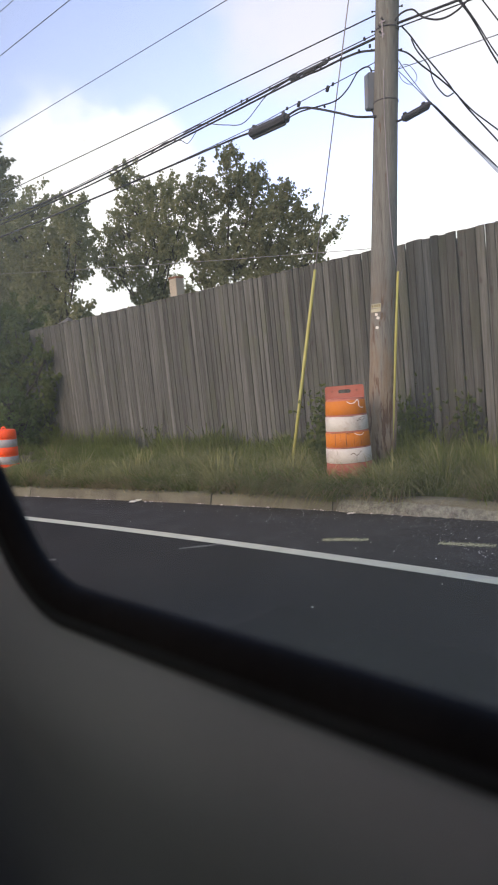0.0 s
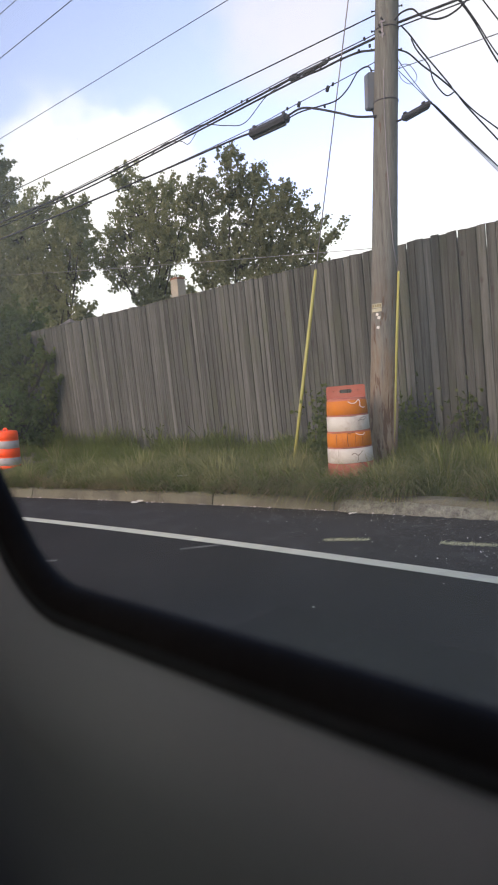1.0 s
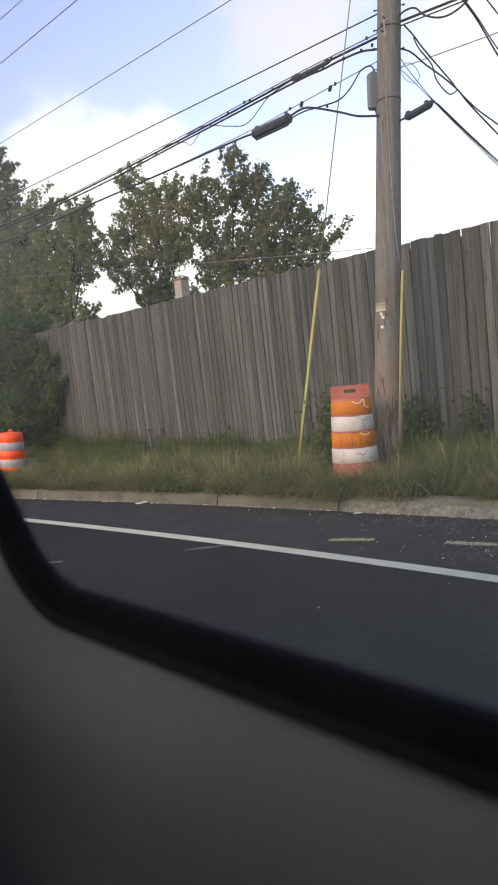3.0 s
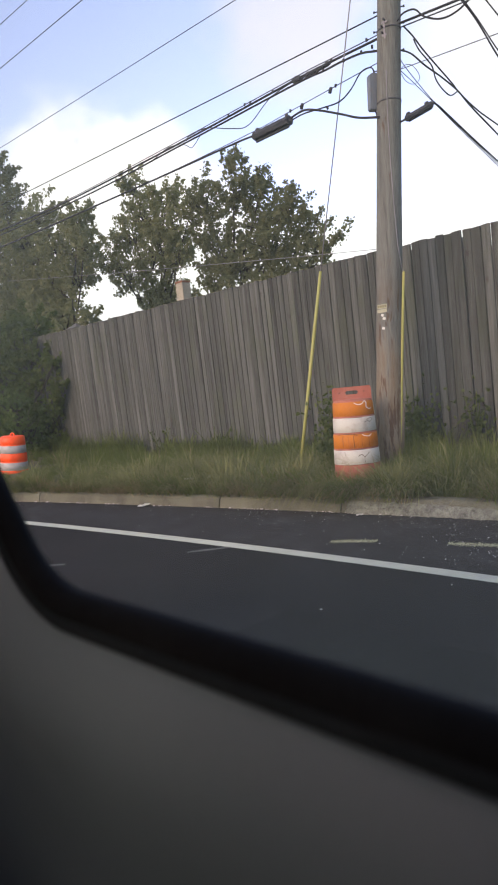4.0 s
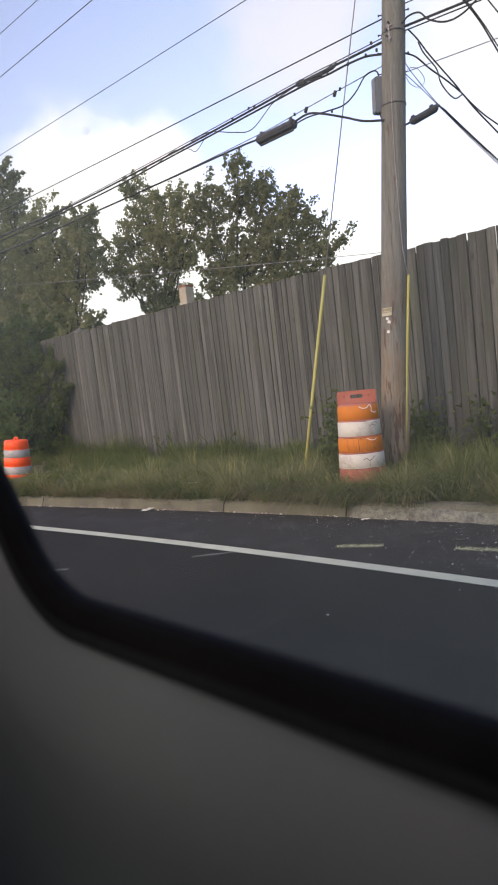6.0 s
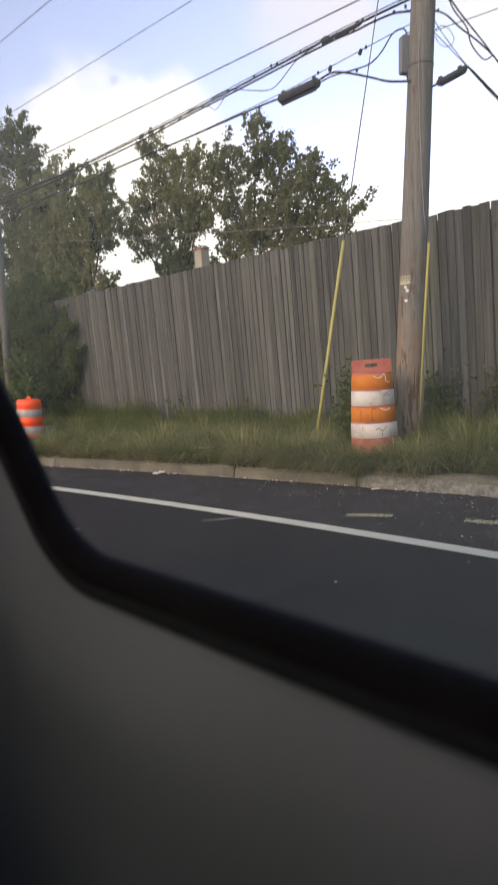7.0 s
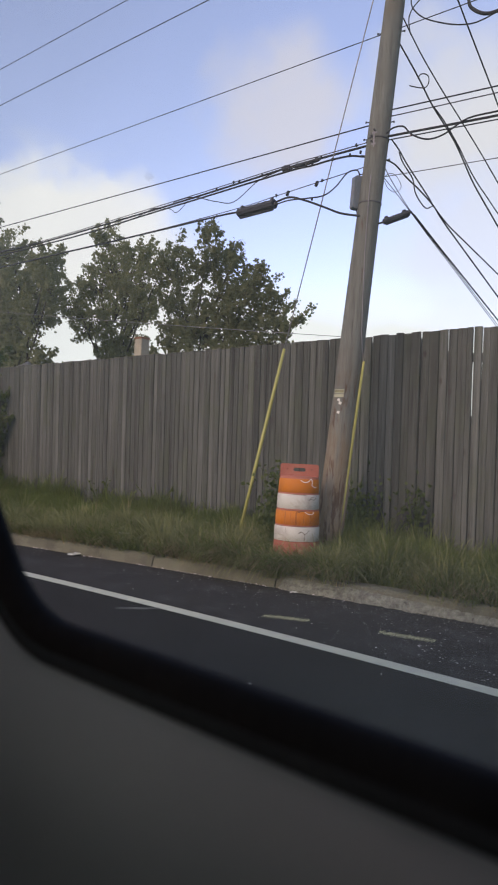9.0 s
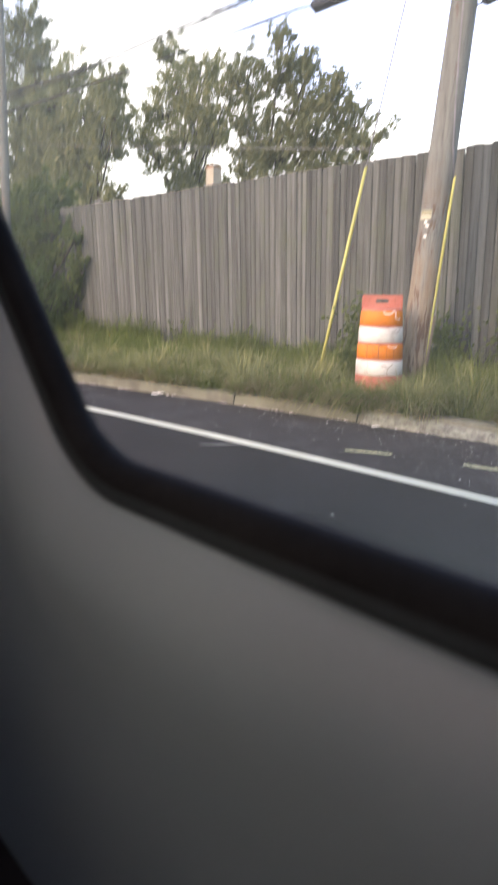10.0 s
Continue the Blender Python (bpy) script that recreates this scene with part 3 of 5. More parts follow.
van = empty("van", pose(0, 0, 0), "van standing in the lane, seen from its dark grey cabin", "van")
put("window_seal", mesh_from("window_seal", *ring_sweep([(0.004, 0.436), (0.005, 0.424), (0.009, 0.416), (0.015, 0.410), (0.022, 0.406), (0.032, 0.404), (0.04, 0.409), (0.05, 0.43)], True), M_SEAL, True), van,
    "thick black rubber window seal")
put("window_lip", mesh_from("window_lip", *ring_sweep([(0.031, 0.42), (0.031, 0.4035), (0.036, 0.4015), (0.044, 0.4005), (0.048, 0.403), (0.05, 0.42)], True), M_LIP, True), van, "dark brown-black lip round the window")
put("door_panel", mesh_from("door_panel", *ring_sweep([(0.046, 0.425), (0.047, 0.404), (0.055, 0.397), (0.075, 0.386), (0.105, 0.375), (0.135, 0.370), (0.17, 0.372), (0.21, 0.380), (0.26, 0.396), (0.36, 0.42)], False, 0.425), M_PANEL, True), van,
    "smooth dark grey plastic door trim")
put("outer_skin", mesh_from("outer_skin", *ring_sweep([(0.075, 0.437), (0.078, 0.446), (0.1, 0.449), (0.2, 0.452)], False, 0.446), M_BODY, True), van, "grey painted side of the van")
gp = [(p.x, 0.430, p.y) for p, q in OPENING]
pane = put("window_pane", mesh_from("window_pane", gp, [tuple(range(len(gp)))], M_GLASS), van, "clear side window glass")
pane.visible_shadow = False
# a fleck of dirt on the glass
bm = bmesh.new()
rim = [bm.verts.new((0.0028 * (1 + 0.35 * math.sin(k * 2.3)) * math.cos(k * 0.7), 0, 0.0019 * (1 + 0.3 * math.cos(k * 1.7)) * math.sin(k * 0.7))) for k in range(9)]
fleck = bm.faces.new(rim)
bmesh.ops.solidify(bm, geom=[fleck], thickness=0.0006)
part("dirt_fleck", bm, M_FLECK, pane, "grey fleck of dirt", Matrix.Translation((-0.67, 0.4285, 1.481)), smooth=False)
bm = bmesh.new()
box(bm, -2.3, 1.35, -1.5, 0.44, 0.07, 0.12)
part("cabin_floor", bm, M_TYRE, van, "black rubber cabin floor", smooth=False)
bm = bmesh.new()
box(bm, -2.3, 1.35, -1.5, 0.44, 2.49, 2.55, 0.02)
part("roof", bm, M_LINING, van, "grey fabric headlining under the roof", smooth=False)
bm = bmesh.new()
box(bm, -2.36, -2.29, -1.56, 0.44, 0.07, 2.55)
part("end_wall", bm, M_LINING, van, smooth=False)
# unseen added walls; the gaps between them are placed to light the door trim
for name, bounds in (("end_wall", (1.355, 1.41, -1.5, 0.44, 0.07, 2.0)), ("windscreen_header", (1.355, 1.41, -1.5, 0.44, 2.3, 2.55)),
                     ("far_side", (-2.3, 1.41, -1.56, -1.49, 0.07, 1.5)), ("far_header", (-2.3, 1.41, -1.56, -1.49, 2.0, 2.55)),
                     ("far_quarter", (-2.3, -0.96, -1.557, -1.493, 1.5, 2.0)), ("far_post", (-0.31, 1.35, -1.557, -1.493, 1.5, 2.0))):
    bm = bmesh.new()
    box(bm, *bounds)
    part(name, bm, M_LINING, van, smooth=False)
bm = bmesh.new()
box(bm, -3.35, -2.36, -1.53, 0.43, 0.36, 1.5, 0.06)
part("rear_body", bm, M_BODY, van, "grey painted tail of the van", smooth=False)
bm = bmesh.new()
box(bm, 1.41, 2.5, -1.53, 0.43, 0.36, 1.15, 0.1)
part("bonnet", bm, M_BODY, van, "grey painted bonnet", smooth=False)
for wx in (-2.85, 1.9):
    for wy in (0.34, -1.44):
        v, f = lathe([(0.2, -0.09), (0.3, -0.1), (0.345, -0.07), (0.35, 0.0), (0.345, 0.07), (0.3, 0.1), (0.2, 0.09)], 28)
        wheel = put("wheel", mesh_from("tyre", v, f, M_TYRE, True), van, "black rubber tyre", pose(wx, wy, 0.352, 90, 0, 0))
        v, f = lathe([(0.05, -0.06), (0.18, -0.075), (0.2, -0.092), (0.2, 0.092), (0.18, 0.075), (0.05, 0.06)], 24)
        put("rim", mesh_from("rim", v, f, M_RIM, True), wheel, "steel rim")

# ---- utility pole ----
POLE_FOOT, POLE_TOP = Vector((-4.405, 6.2, 0.12)), Vector((-3.67, 6.2, 9.6))


def pole_at(z):
    t = (z - POLE_FOOT.z) / (POLE_TOP.z - POLE_FOOT.z)
    return POLE_FOOT.lerp(POLE_TOP, t) + Vector((0.0052 * (z - 0.7), 0, 0))


def pole_r(z):
    return 0.1505 - 0.0073 * z if z > 1.0 else 0.1432 + 0.008 * (1.0 - z)


def pole_mesh(z0, z1, step, bump):
    verts, faces = [], []
    sides = 26
    zs = [z0 + (z1 - z0) * i / max(1, round((z1 - z0) / step)) for i in range(max(1, round((z1 - z0) / step)) + 1)]
    for z in zs:
        c = pole_at(z)
        for k in range(sides):
            a = 2 * math.pi * k / sides
            r = pole_r(z) * (1 + bump * noise.noise(Vector((3.1 * math.cos(a), 3.1 * math.sin(a), z * 0.5))) + 0.012 * noise.noise(Vector((9 * math.cos(a), 9 * math.sin(a), z * 0.7))))
            verts.append((c.x + r * math.cos(a), c.y + r * math.sin(a), z))
    for i in range(len(zs) - 1):
        for k in range(sides):
            a, b = i * sides + k, i * sides + (k + 1) % sides
            faces.append((a, b, b + sides, a + sides))
    faces += [tuple(range(sides - 1, -1, -1)), tuple(range((len(zs) - 1) * sides, len(zs) * sides))]
    return verts, faces


pole = empty("utility_pole", pose(0, 0, 0), "tall leaning weathered wooden utility pole, worn reddish at its base", "utility pole")
put("pole_shaft", mesh_from("pole_shaft", *pole_mesh(0.1, 9.6, 0.12, 0.035), M_POLE, True), pole, "grey weathered shaft, stripped reddish-brown low down")


def on_pole(z, deg, out=0.0):
    """A place on the pole's face; 0 degrees faces the road, positive towards +x."""
    a = radians(-90 + deg)
    c, r = pole_at(z), pole_r(z) + out
    return Vector((c.x + r * math.cos(a), c.y + r * math.sin(a), z))


def flat_on_pole(name, z, deg, w, h, material, label, lift=0.006, turn=0.0):
    bm = bmesh.new()
    box(bm, -w / 2, w / 2, -0.0025, 0.0025, -h / 2, h / 2, 0.001)
    return part(name, bm, material, pole, label, Matrix.Translation(on_pole(z, deg, lift)) @ pose(0, 0, 0, 0, turn, deg), smooth=False)


tag = flat_on_pole("pole_tag", 1.90, 4, 0.115, 0.035, M_TAG, "small pale yellow marker plate", 0.010)
tag2 = flat_on_pole("pole_tag", 1.945, 4, 0.115, 0.042, M_TAG, "small pale yellow marker plate", 0.010)
for i, dx in enumerate((-0.042, -0.014, 0.014, 0.042)):
    bm = bmesh.new()
    box(bm, dx - 0.010, dx + 0.010, -0.0045, -0.0026, -0.014, 0.014)
    part("print_bar", bm, M_TAGBAR, tag2, smooth=False)
for z, d, s in ((1.855, 5, 0.03), (1.82, 13, 0.032), (1.72, 10, 0.03)):
    flat_on_pole("paper_scrap", z, d, s, s * 0.9, M_WHITE_BIT, "torn white paper scrap", 0.008, 20)
# iron bands, bolts and clamps
for z in (4.66, 3.98):
    v, f = lathe([(pole_r(z) + 0.002, -0.006), (pole_r(z) + 0.006, -0.005), (pole_r(z) + 0.006, 0.005), (pole_r(z) + 0.002, 0.006)], 26)
    put("pole_band", mesh_from("pole_band", v, f, M_STRAND_DK, True), pole, "tarnished steel band", Matrix.Translation(pole_at(z)))
for z, d in ((4.86, -55), (4.68, -60), (4.5, -52), (4.3, -50), (4.7, 110), (4.86, 118), (4.45, 112), (5.8, -55), (5.82, 118), (4.6, 8), (4.72, 14), (4.66, 5)):
    p, q = on_pole(z, d, -0.02), on_pole(z, d, 0.025)
    v, f = tube([p, q], 0.006, 6)
    bolt = put("bolt", mesh_from("bolt", v, f, M_CABLE), pole, "dark steel through-bolt")
    v, f = tube([q, q + (q - p).normalized() * 0.014], 0.011, 6)
    put("clamp", mesh_from("clamp", v, f, M_CABLE), bolt)
for dz, ww, hh in ((4.63, 0.016, 0.17), (4.58, 0.05, 0.02), (4.7, 0.06, 0.016)):
    flat_on_pole("bracket", dz, 14, ww, hh, M_STRAND, "galvanised steel bracket", 0.008)
# knots and splits of the shaft
for z, d, w, h in ((4.05, 70, 0.05, 0.07), (3.55, 20, 0.016, 0.5), (3.3, 58, 0.04, 0.05), (2.6, 30, 0.010, 0.9), (5.2, 40, 0.010, 0.8), (1.25, 32, 0.04, 0.5), (0.95, 58, 0.045, 0.4), (1.4, 50, 0.03, 0.35), (0.7, 18, 0.03, 0.3), (2.1, 62, 0.008, 0.6), (3.0, 8, 0.008, 0.7), (1.75, 45, 0.01, 0.5)):
    pts = [on_pole(z - h / 2 + h * i / 4, d + 3 * math.sin(i * 2 + z), -0.006) for i in range(5)]
    v, f = tube(pts, [0.002, w * 0.12, w * 0.17, w * 0.12, 0.002], 5)
    put("split", mesh_from("split", v, f, M_CRACK), pole, "dark split in the wood")
# cabinet on the pole's flank
cab = empty("terminal_box", pose(*(on_pole(4.11, -66, 0.038)), 0, 4.7, -30), "narrow grey metal terminal box fixed to the pole", "terminal box")
bm = bmesh.new()
box(bm, -0.05, 0.05, -0.04, 0.04, -0.17, 0.18, 0.006)
part("box_body", bm, M_CAN, cab, smooth=False)
bm = bmesh.new()
box(bm, -0.044, 0.044, -0.05, -0.042, -0.16, 0.17, 0.003)
part("box_door", bm, M_CAN, cab, smooth=False)
v, f = tube([(0.03, 0, -0.17), (0.035, 0.02, -0.25), (0.05, 0.01, -0.33), (0.055, 0, -0.42)], 0.008, 6)
put("lead_wire", mesh_from("lead_wire", v, f, M_CABLE, True), cab)
# cable moulding at the foot
bm = bmesh.new()
box(bm, -0.022, 0.022, -0.02, 0.02, 0.1, 0.95, 0.008)
part("cable_moulding", bm, M_MOULD, pole, "pale wooden cable moulding", Matrix.Translation((-4.262, 6.2, 0)) @ pose(0, 0, 0, 0, 4.5, 32))

# added shaft, standing in for a pale streak at the edge of the glass
streak_shaft = empty("utility_pole", pose(0, 0, 0), "grey wooden shaft standing in for a pale streak at the window's edge", "utility pole")
v, f = tube([(-14.72, 6.2, 0.1), (-14.6, 6.2, 2.5), (-14.47, 6.2, 5.0), (-14.24, 6.2, 9.4)], [0.092, 0.086, 0.08, 0.066], 18)
put("pole_shaft", mesh_from("pole_shaft", v, f, M_POLE, True), streak_shaft)


# ---- guy wires with yellow guards ----
def guy(line, guard_top, foot, label, girth=1.0):
    g = empty("guy_wire", Matrix.Translation(foot), label, "guy wire", "guy wires of the pole")
    inv = g.matrix_basis.inverted()
    guard_top, foot = Vector(guard_top), Vector(foot)
    v, f = tube([inv @ Vector(p) for p in (*line, guard_top.lerp(foot, 0.02))], 0.0065 * girth, 6)
    put("strand", mesh_from("strand", v, f, M_STRAND, True), g, "thin steel strand")
    v, f = tube([inv @ p for p in (guard_top, guard_top.lerp(foot, 0.3), guard_top.lerp(foot, 0.7), foot)], [r * girth for r in (0.017, 0.020, 0.020, 0.018)], 12)
    put("guard", mesh_from("guard", v, f, M_GUARD, True), g, "long yellow plastic guard tube")
    return g


guy([(-4.09, 6.14, 6.45)], (-5.161, 6.2, 2.483), (-5.37, 5.82, 0.26), "steel guy wire with a yellow plastic guard in the grass")
guy([on_pole(4.25 - 0.17 * i, 22 + 2.1 * i + 0.3 * i * i, 0.006) for i in range(11)], (-4.074, 6.23, 2.284), (-4.268, 6.2, 0.2), "guy wire close by the pole with a yellow guard", 0.75)


# ---- overhead wires ----
def wire(pts, r, material=M_CABLE, label="black overhead cable strung from pole to pole", name="overhead_wire", sides=6):
    r = r * 0.8
    v, f = tube(pts, r, sides)
    ob = put(name, mesh_from(name, v, f, material, True))
    return tagged(ob, label, "overhead wire", "overhead wires")


far_l, far_r = -34.0, 24.0
for z, zl, zr, r in ((7.81, 9.66, 7.0, 0.008), (7.22, 8.62, 6.6, 0.009), (5.83, 7.35, 5.3, 0.0065)):
    p = (pole_at(z).x, 6.2, z)
    wire(sag(p, (far_l, 6.2, zl), 0.03), r, label="thin dark power line strung along the road")
    wire(sag(p, (far_r, 6.2, zr), 0.2), r, label="thin dark power line strung along the road")
wire(sag((-4.06, 6.2, 4.86), (far_l, 6.2, 6.25), 0.05), 0.009, label="thin dark service cable strung along the road")
wire(bend([(-4.07, 6.2, 4.642), (-4.77, 6.17, 4.645), (-5.3, 6.17, 4.652), (-7.6, 6.2, 4.645), (-10.8, 6.2, 4.665), (-13, 6.2, 4.76), (-22, 6.2, 5.15), (far_l, 6.2, 5.75)], 5), 0.016, label="thick black telephone cable lashed to a strand")
wire(bend([(-4.07, 6.2, 4.68), (-4.77, 6.17, 4.675), (-5.3, 6.17, 4.682), (-7.6, 6.2, 4.68), (-10.8, 6.2, 4.69), (-13, 6.2, 4.78), (-22, 6.2, 5.17), (far_l, 6.2, 5.78)], 5), 0.007, M_STRAND_DK, "steel strand carrying a telephone cable")
wire(bend([(-4.08, 6.2, 4.5), (-4.2, 6.17, 4.525), (-4.37, 6.17, 4.572), (-4.63, 6.17, 4.59), (-4.88, 6.17, 4.59), (-5.36, 6.17, 4.607), (-7.6, 6.2, 4.61), (-10.8, 6.2, 4.62), (-20, 6.2, 4.95), (far_l, 6.2, 5.6)], 5), 0.014, label="black telephone cable lashed to a strand")
wire(bend([(-4.08, 6.2, 4.42), (-4.82, 6.18, 4.377), (-5.43, 6.2, 4.36), (-6.05, 6.2, 4.335), (-7.66, 6.2, 4.335), (-9.9, 6.2, 4.385), (-13, 6.2, 4.47), (-22, 6.2, 4.8), (far_l, 6.2, 5.3)], 5), 0.006, M_STRAND_DK, "thin steel strand under the cables")
wire(bend([(-6.04, 6.2, 4.285), (-6.3, 6.2, 4.30), (-6.8, 6.2, 4.31), (-7.66, 6.2, 4.325), (-9.9, 6.2, 4.375), (-13, 6.2, 4.455), (-22, 6.2, 4.78), (far_l, 6.2, 5.28)], 6), 0.015, label="black telephone cable running from a splice case")
# loops by the pole
wire(bend([(-4.19, 6.13, 4.28), (-4.225, 6.15, 4.36), (-4.29, 6.16, 4.392), (-4.39, 6.16, 4.375), (-4.52, 6.16, 4.263), (-4.68, 6.16, 4.196), (-4.91, 6.16, 4.212), (-5.2, 6.17, 4.25), (-5.43, 6.19, 4.25)], 8), 0.010, label="black cable looping down from the terminal box")
wire(bend([(-4.13, 6.08, 3.83), (-4.4, 6.1, 3.92), (-4.65, 6.15, 4.05), (-4.96, 6.16, 4.2), (-5.2, 6.18, 4.29), (-5.43, 6.19, 4.28)], 8), 0.015, label="thick black cable bowed between the pole and a splice case")
wire(bend([(-5.3, 6.17, 4.65), (-5.7, 6.17, 4.6), (-6.1, 6.17, 4.42), (-6.45, 6.18, 4.5), (-6.9, 6.19, 4.655), (-7.3, 6.2, 4.67)], 7), 0.007, label="thin slack cable looping under the strand")
wire(bend([(-7.0, 6.18, 4.6), (-7.2, 6.18, 4.5), (-7.35, 6.18, 4.58), (-7.7, 6.19, 4.66), (-8.1, 6.19, 4.6)], 7), 0.006, label="thin slack cable looping under the strand")
# rightward along the road
for z, zr, r, m in ((4.96, 4.3, 0.009, M_CABLE), (4.89, 4.28, 0.007, M_STRAND_DK), (4.68, 3.95, 0.015, M_CABLE), (4.64, 3.93, 0.008, M_CABLE), (4.25, 3.75, 0.005, M_STRAND_DK)):
    wire(sag((pole_at(z).x + 0.13, 6.2, z), (9.0, 6.2, zr - 0.15), 0.12), r, m, "dark cable strung on along the road from the pole")
wire(bend([(-3.87, 6.1, 4.66), (-3.8, 6.12, 4.71), (-3.69, 6.14, 4.70), (-3.59, 6.14, 4.59), (-3.42, 6.15, 4.5), (-3.24, 6.15, 4.50), (-3.01, 6.17, 4.6), (-2.7, 6.18, 4.59)], 7), 0.011, label="thick slack black cable looping beside the pole")
# drops that cross over the fence, and loops by the pole
wire(bend([(-3.83, 6.25, 5.96), (-3.78, 6.39, 5.792), (-3.72, 6.56, 5.607), (-3.62, 6.84, 5.344), (-3.54, 7.07, 5.15), (-3.41, 7.45, 4.818), (-3.32, 7.7, 4.576), (-2.66, 9.59, 2.785)], 6), 0.0085, M_CABLE, "dark service drop running off over the fence")
wire(bend([(-3.86, 6.25, 5.696), (-3.76, 6.52, 5.411), (-3.68, 6.71, 5.166), (-3.55, 7.03, 4.847), (-3.45, 7.29, 4.491), (-3.39, 7.44, 4.319), (-3.29, 7.7, 4.049), (-2.55, 9.58, 2.076)], 6), 0.0105, M_CABLE, "dark service drop running off over the fence")
wire(bend([(-3.59, 6.55, 5.069), (-3.54, 6.74, 4.956), (-3.48, 6.99, 4.759), (-3.41, 7.27, 4.493), (-3.3, 7.7, 4.204), (-2.92, 9.2, 3.197)], 6), 0.008, M_CABLE, "dark service drop running off over the fence")
wire(bend([(-3.36, 6.25, 6.227), (-3.36, 6.54, 6.124), (-3.36, 6.76, 6.006), (-3.36, 7.07, 5.841), (-3.36, 7.46, 5.636), (-3.36, 7.7, 5.5), (-3.37, 9.58, 4.415)], 6), 0.0105, M_CABLE, "dark service drop running off over the fence")
wire(bend([(-3.96, 6.25, 4.465), (-3.93, 6.42, 4.458), (-3.89, 6.6, 4.374), (-3.84, 6.84, 4.29), (-3.79, 7.07, 4.183), (-3.76, 7.25, 4.064), (-3.67, 7.7, 3.799), (-3.28, 9.59, 2.688)], 6), 0.0105, M_CABLE, "dark service drop running off over the fence")
wire(bend([(-3.89, 6.25, 4.66), (-3.87, 6.38, 4.591), (-3.85, 6.54, 4.481), (-3.78, 6.92, 4.234), (-3.77, 7.02, 4.169), (-3.72, 7.31, 4.023), (-3.66, 7.7, 3.902), (-3.36, 9.59, 3.321)], 6), 0.0095, M_CABLE, "dark service drop running off over the fence")
wire(bend([(-3.75, 6.46, 3.916), (-3.74, 6.54, 3.909), (-3.73, 6.71, 3.848), (-3.71, 7.13, 3.698), (-3.68, 7.7, 3.5), (-3.6, 9.31, 2.943)], 6), 0.0105, M_CABLE, "dark service drop running off over the fence")
wire(bend([(-3.93, 6.2, 4.239), (-3.9, 6.38, 4.151), (-3.85, 6.66, 3.997), (-3.78, 7.13, 3.75), (-3.68, 7.7, 3.445), (-3.37, 9.65, 2.398)], 6), 0.005, M_STRAND_DK, "dark service drop running off over the fence")
wire(bend([(-3.93, 6.2, 4.357), (-3.91, 6.32, 4.249), (-3.85, 6.66, 4.008), (-3.78, 7.13, 3.767), (-3.68, 7.7, 3.469), (-3.37, 9.65, 2.45)], 6), 0.005, M_STRAND_DK, "dark service drop running off over the fence")
wire(bend([(-3.84, 6.33, 4.543), (-3.82, 6.39, 4.443), (-3.78, 6.54, 4.315), (-3.76, 6.57, 4.182), (-3.74, 6.65, 4.096), (-3.71, 6.75, 4.041), (-3.68, 6.85, 4.092)], 7), 0.0085, M_CABLE, "thin slack cable hanging beside the pole")
wire(bend([(-3.71, 6.42, 5.336), (-3.69, 6.42, 5.373), (-3.64, 6.42, 5.37), (-3.59, 6.42, 5.327), (-3.58, 6.42, 5.263), (-3.6, 6.42, 5.223), (-3.64, 6.42, 5.217), (-3.72, 6.42, 5.249), (-3.81, 6.42, 5.296)], 7), 0.0075, M_CABLE, "thin cable ending in a small coil")
wire(bend([(-3.75, 6.25, 6.153), (-3.73, 6.25, 6.042), (-3.64, 6.25, 5.917), (-3.51, 6.25, 5.811), (-3.27, 6.25, 5.676), (-3.08, 6.25, 5.606), (-2.94, 6.25, 5.596), (-2.77, 6.25, 5.625)], 7), 0.009, M_CABLE, "slack black cable looping from the pole top")
wire(bend([(-3.61, 6.25, 6.098), (-3.7, 6.25, 6.041), (-3.75, 6.25, 5.972), (-3.76, 6.25, 5.883), (-3.73, 6.25, 5.739)], 7), 0.008, M_CABLE, "slack black cable looping from the pole top")
wire(bend([(-3.1, 6.25, 5.889), (-3.08, 6.25, 5.791), (-3.02, 6.25, 5.718), (-2.94, 6.25, 5.659), (-2.86, 6.25, 5.631), (-2.77, 6.25, 5.625)], 7), 0.022, M_CABLE, "thick black cable hanging in a loop")
wire(bend([(-3.88, 6.12, 4.204), (-3.83, 6.12, 4.229), (-3.76, 6.12, 4.208), (-3.7, 6.12, 4.136), (-3.67, 6.12, 4.058), (-3.7, 6.12, 4.02), (-3.76, 6.12, 4.025), (-3.83, 6.12, 4.084), (-3.87, 6.12, 4.163)], 7), 0.0042, M_STRAND_DK, "thin wire coiled beside the pole")
# thin line behind the fence top
wire(sag((-4.35, 6.3, 2.58), (-14.1, 6.6, 3.95), 0.02), 0.0042, M_STRAND, "thin grey wire running low over the fence")


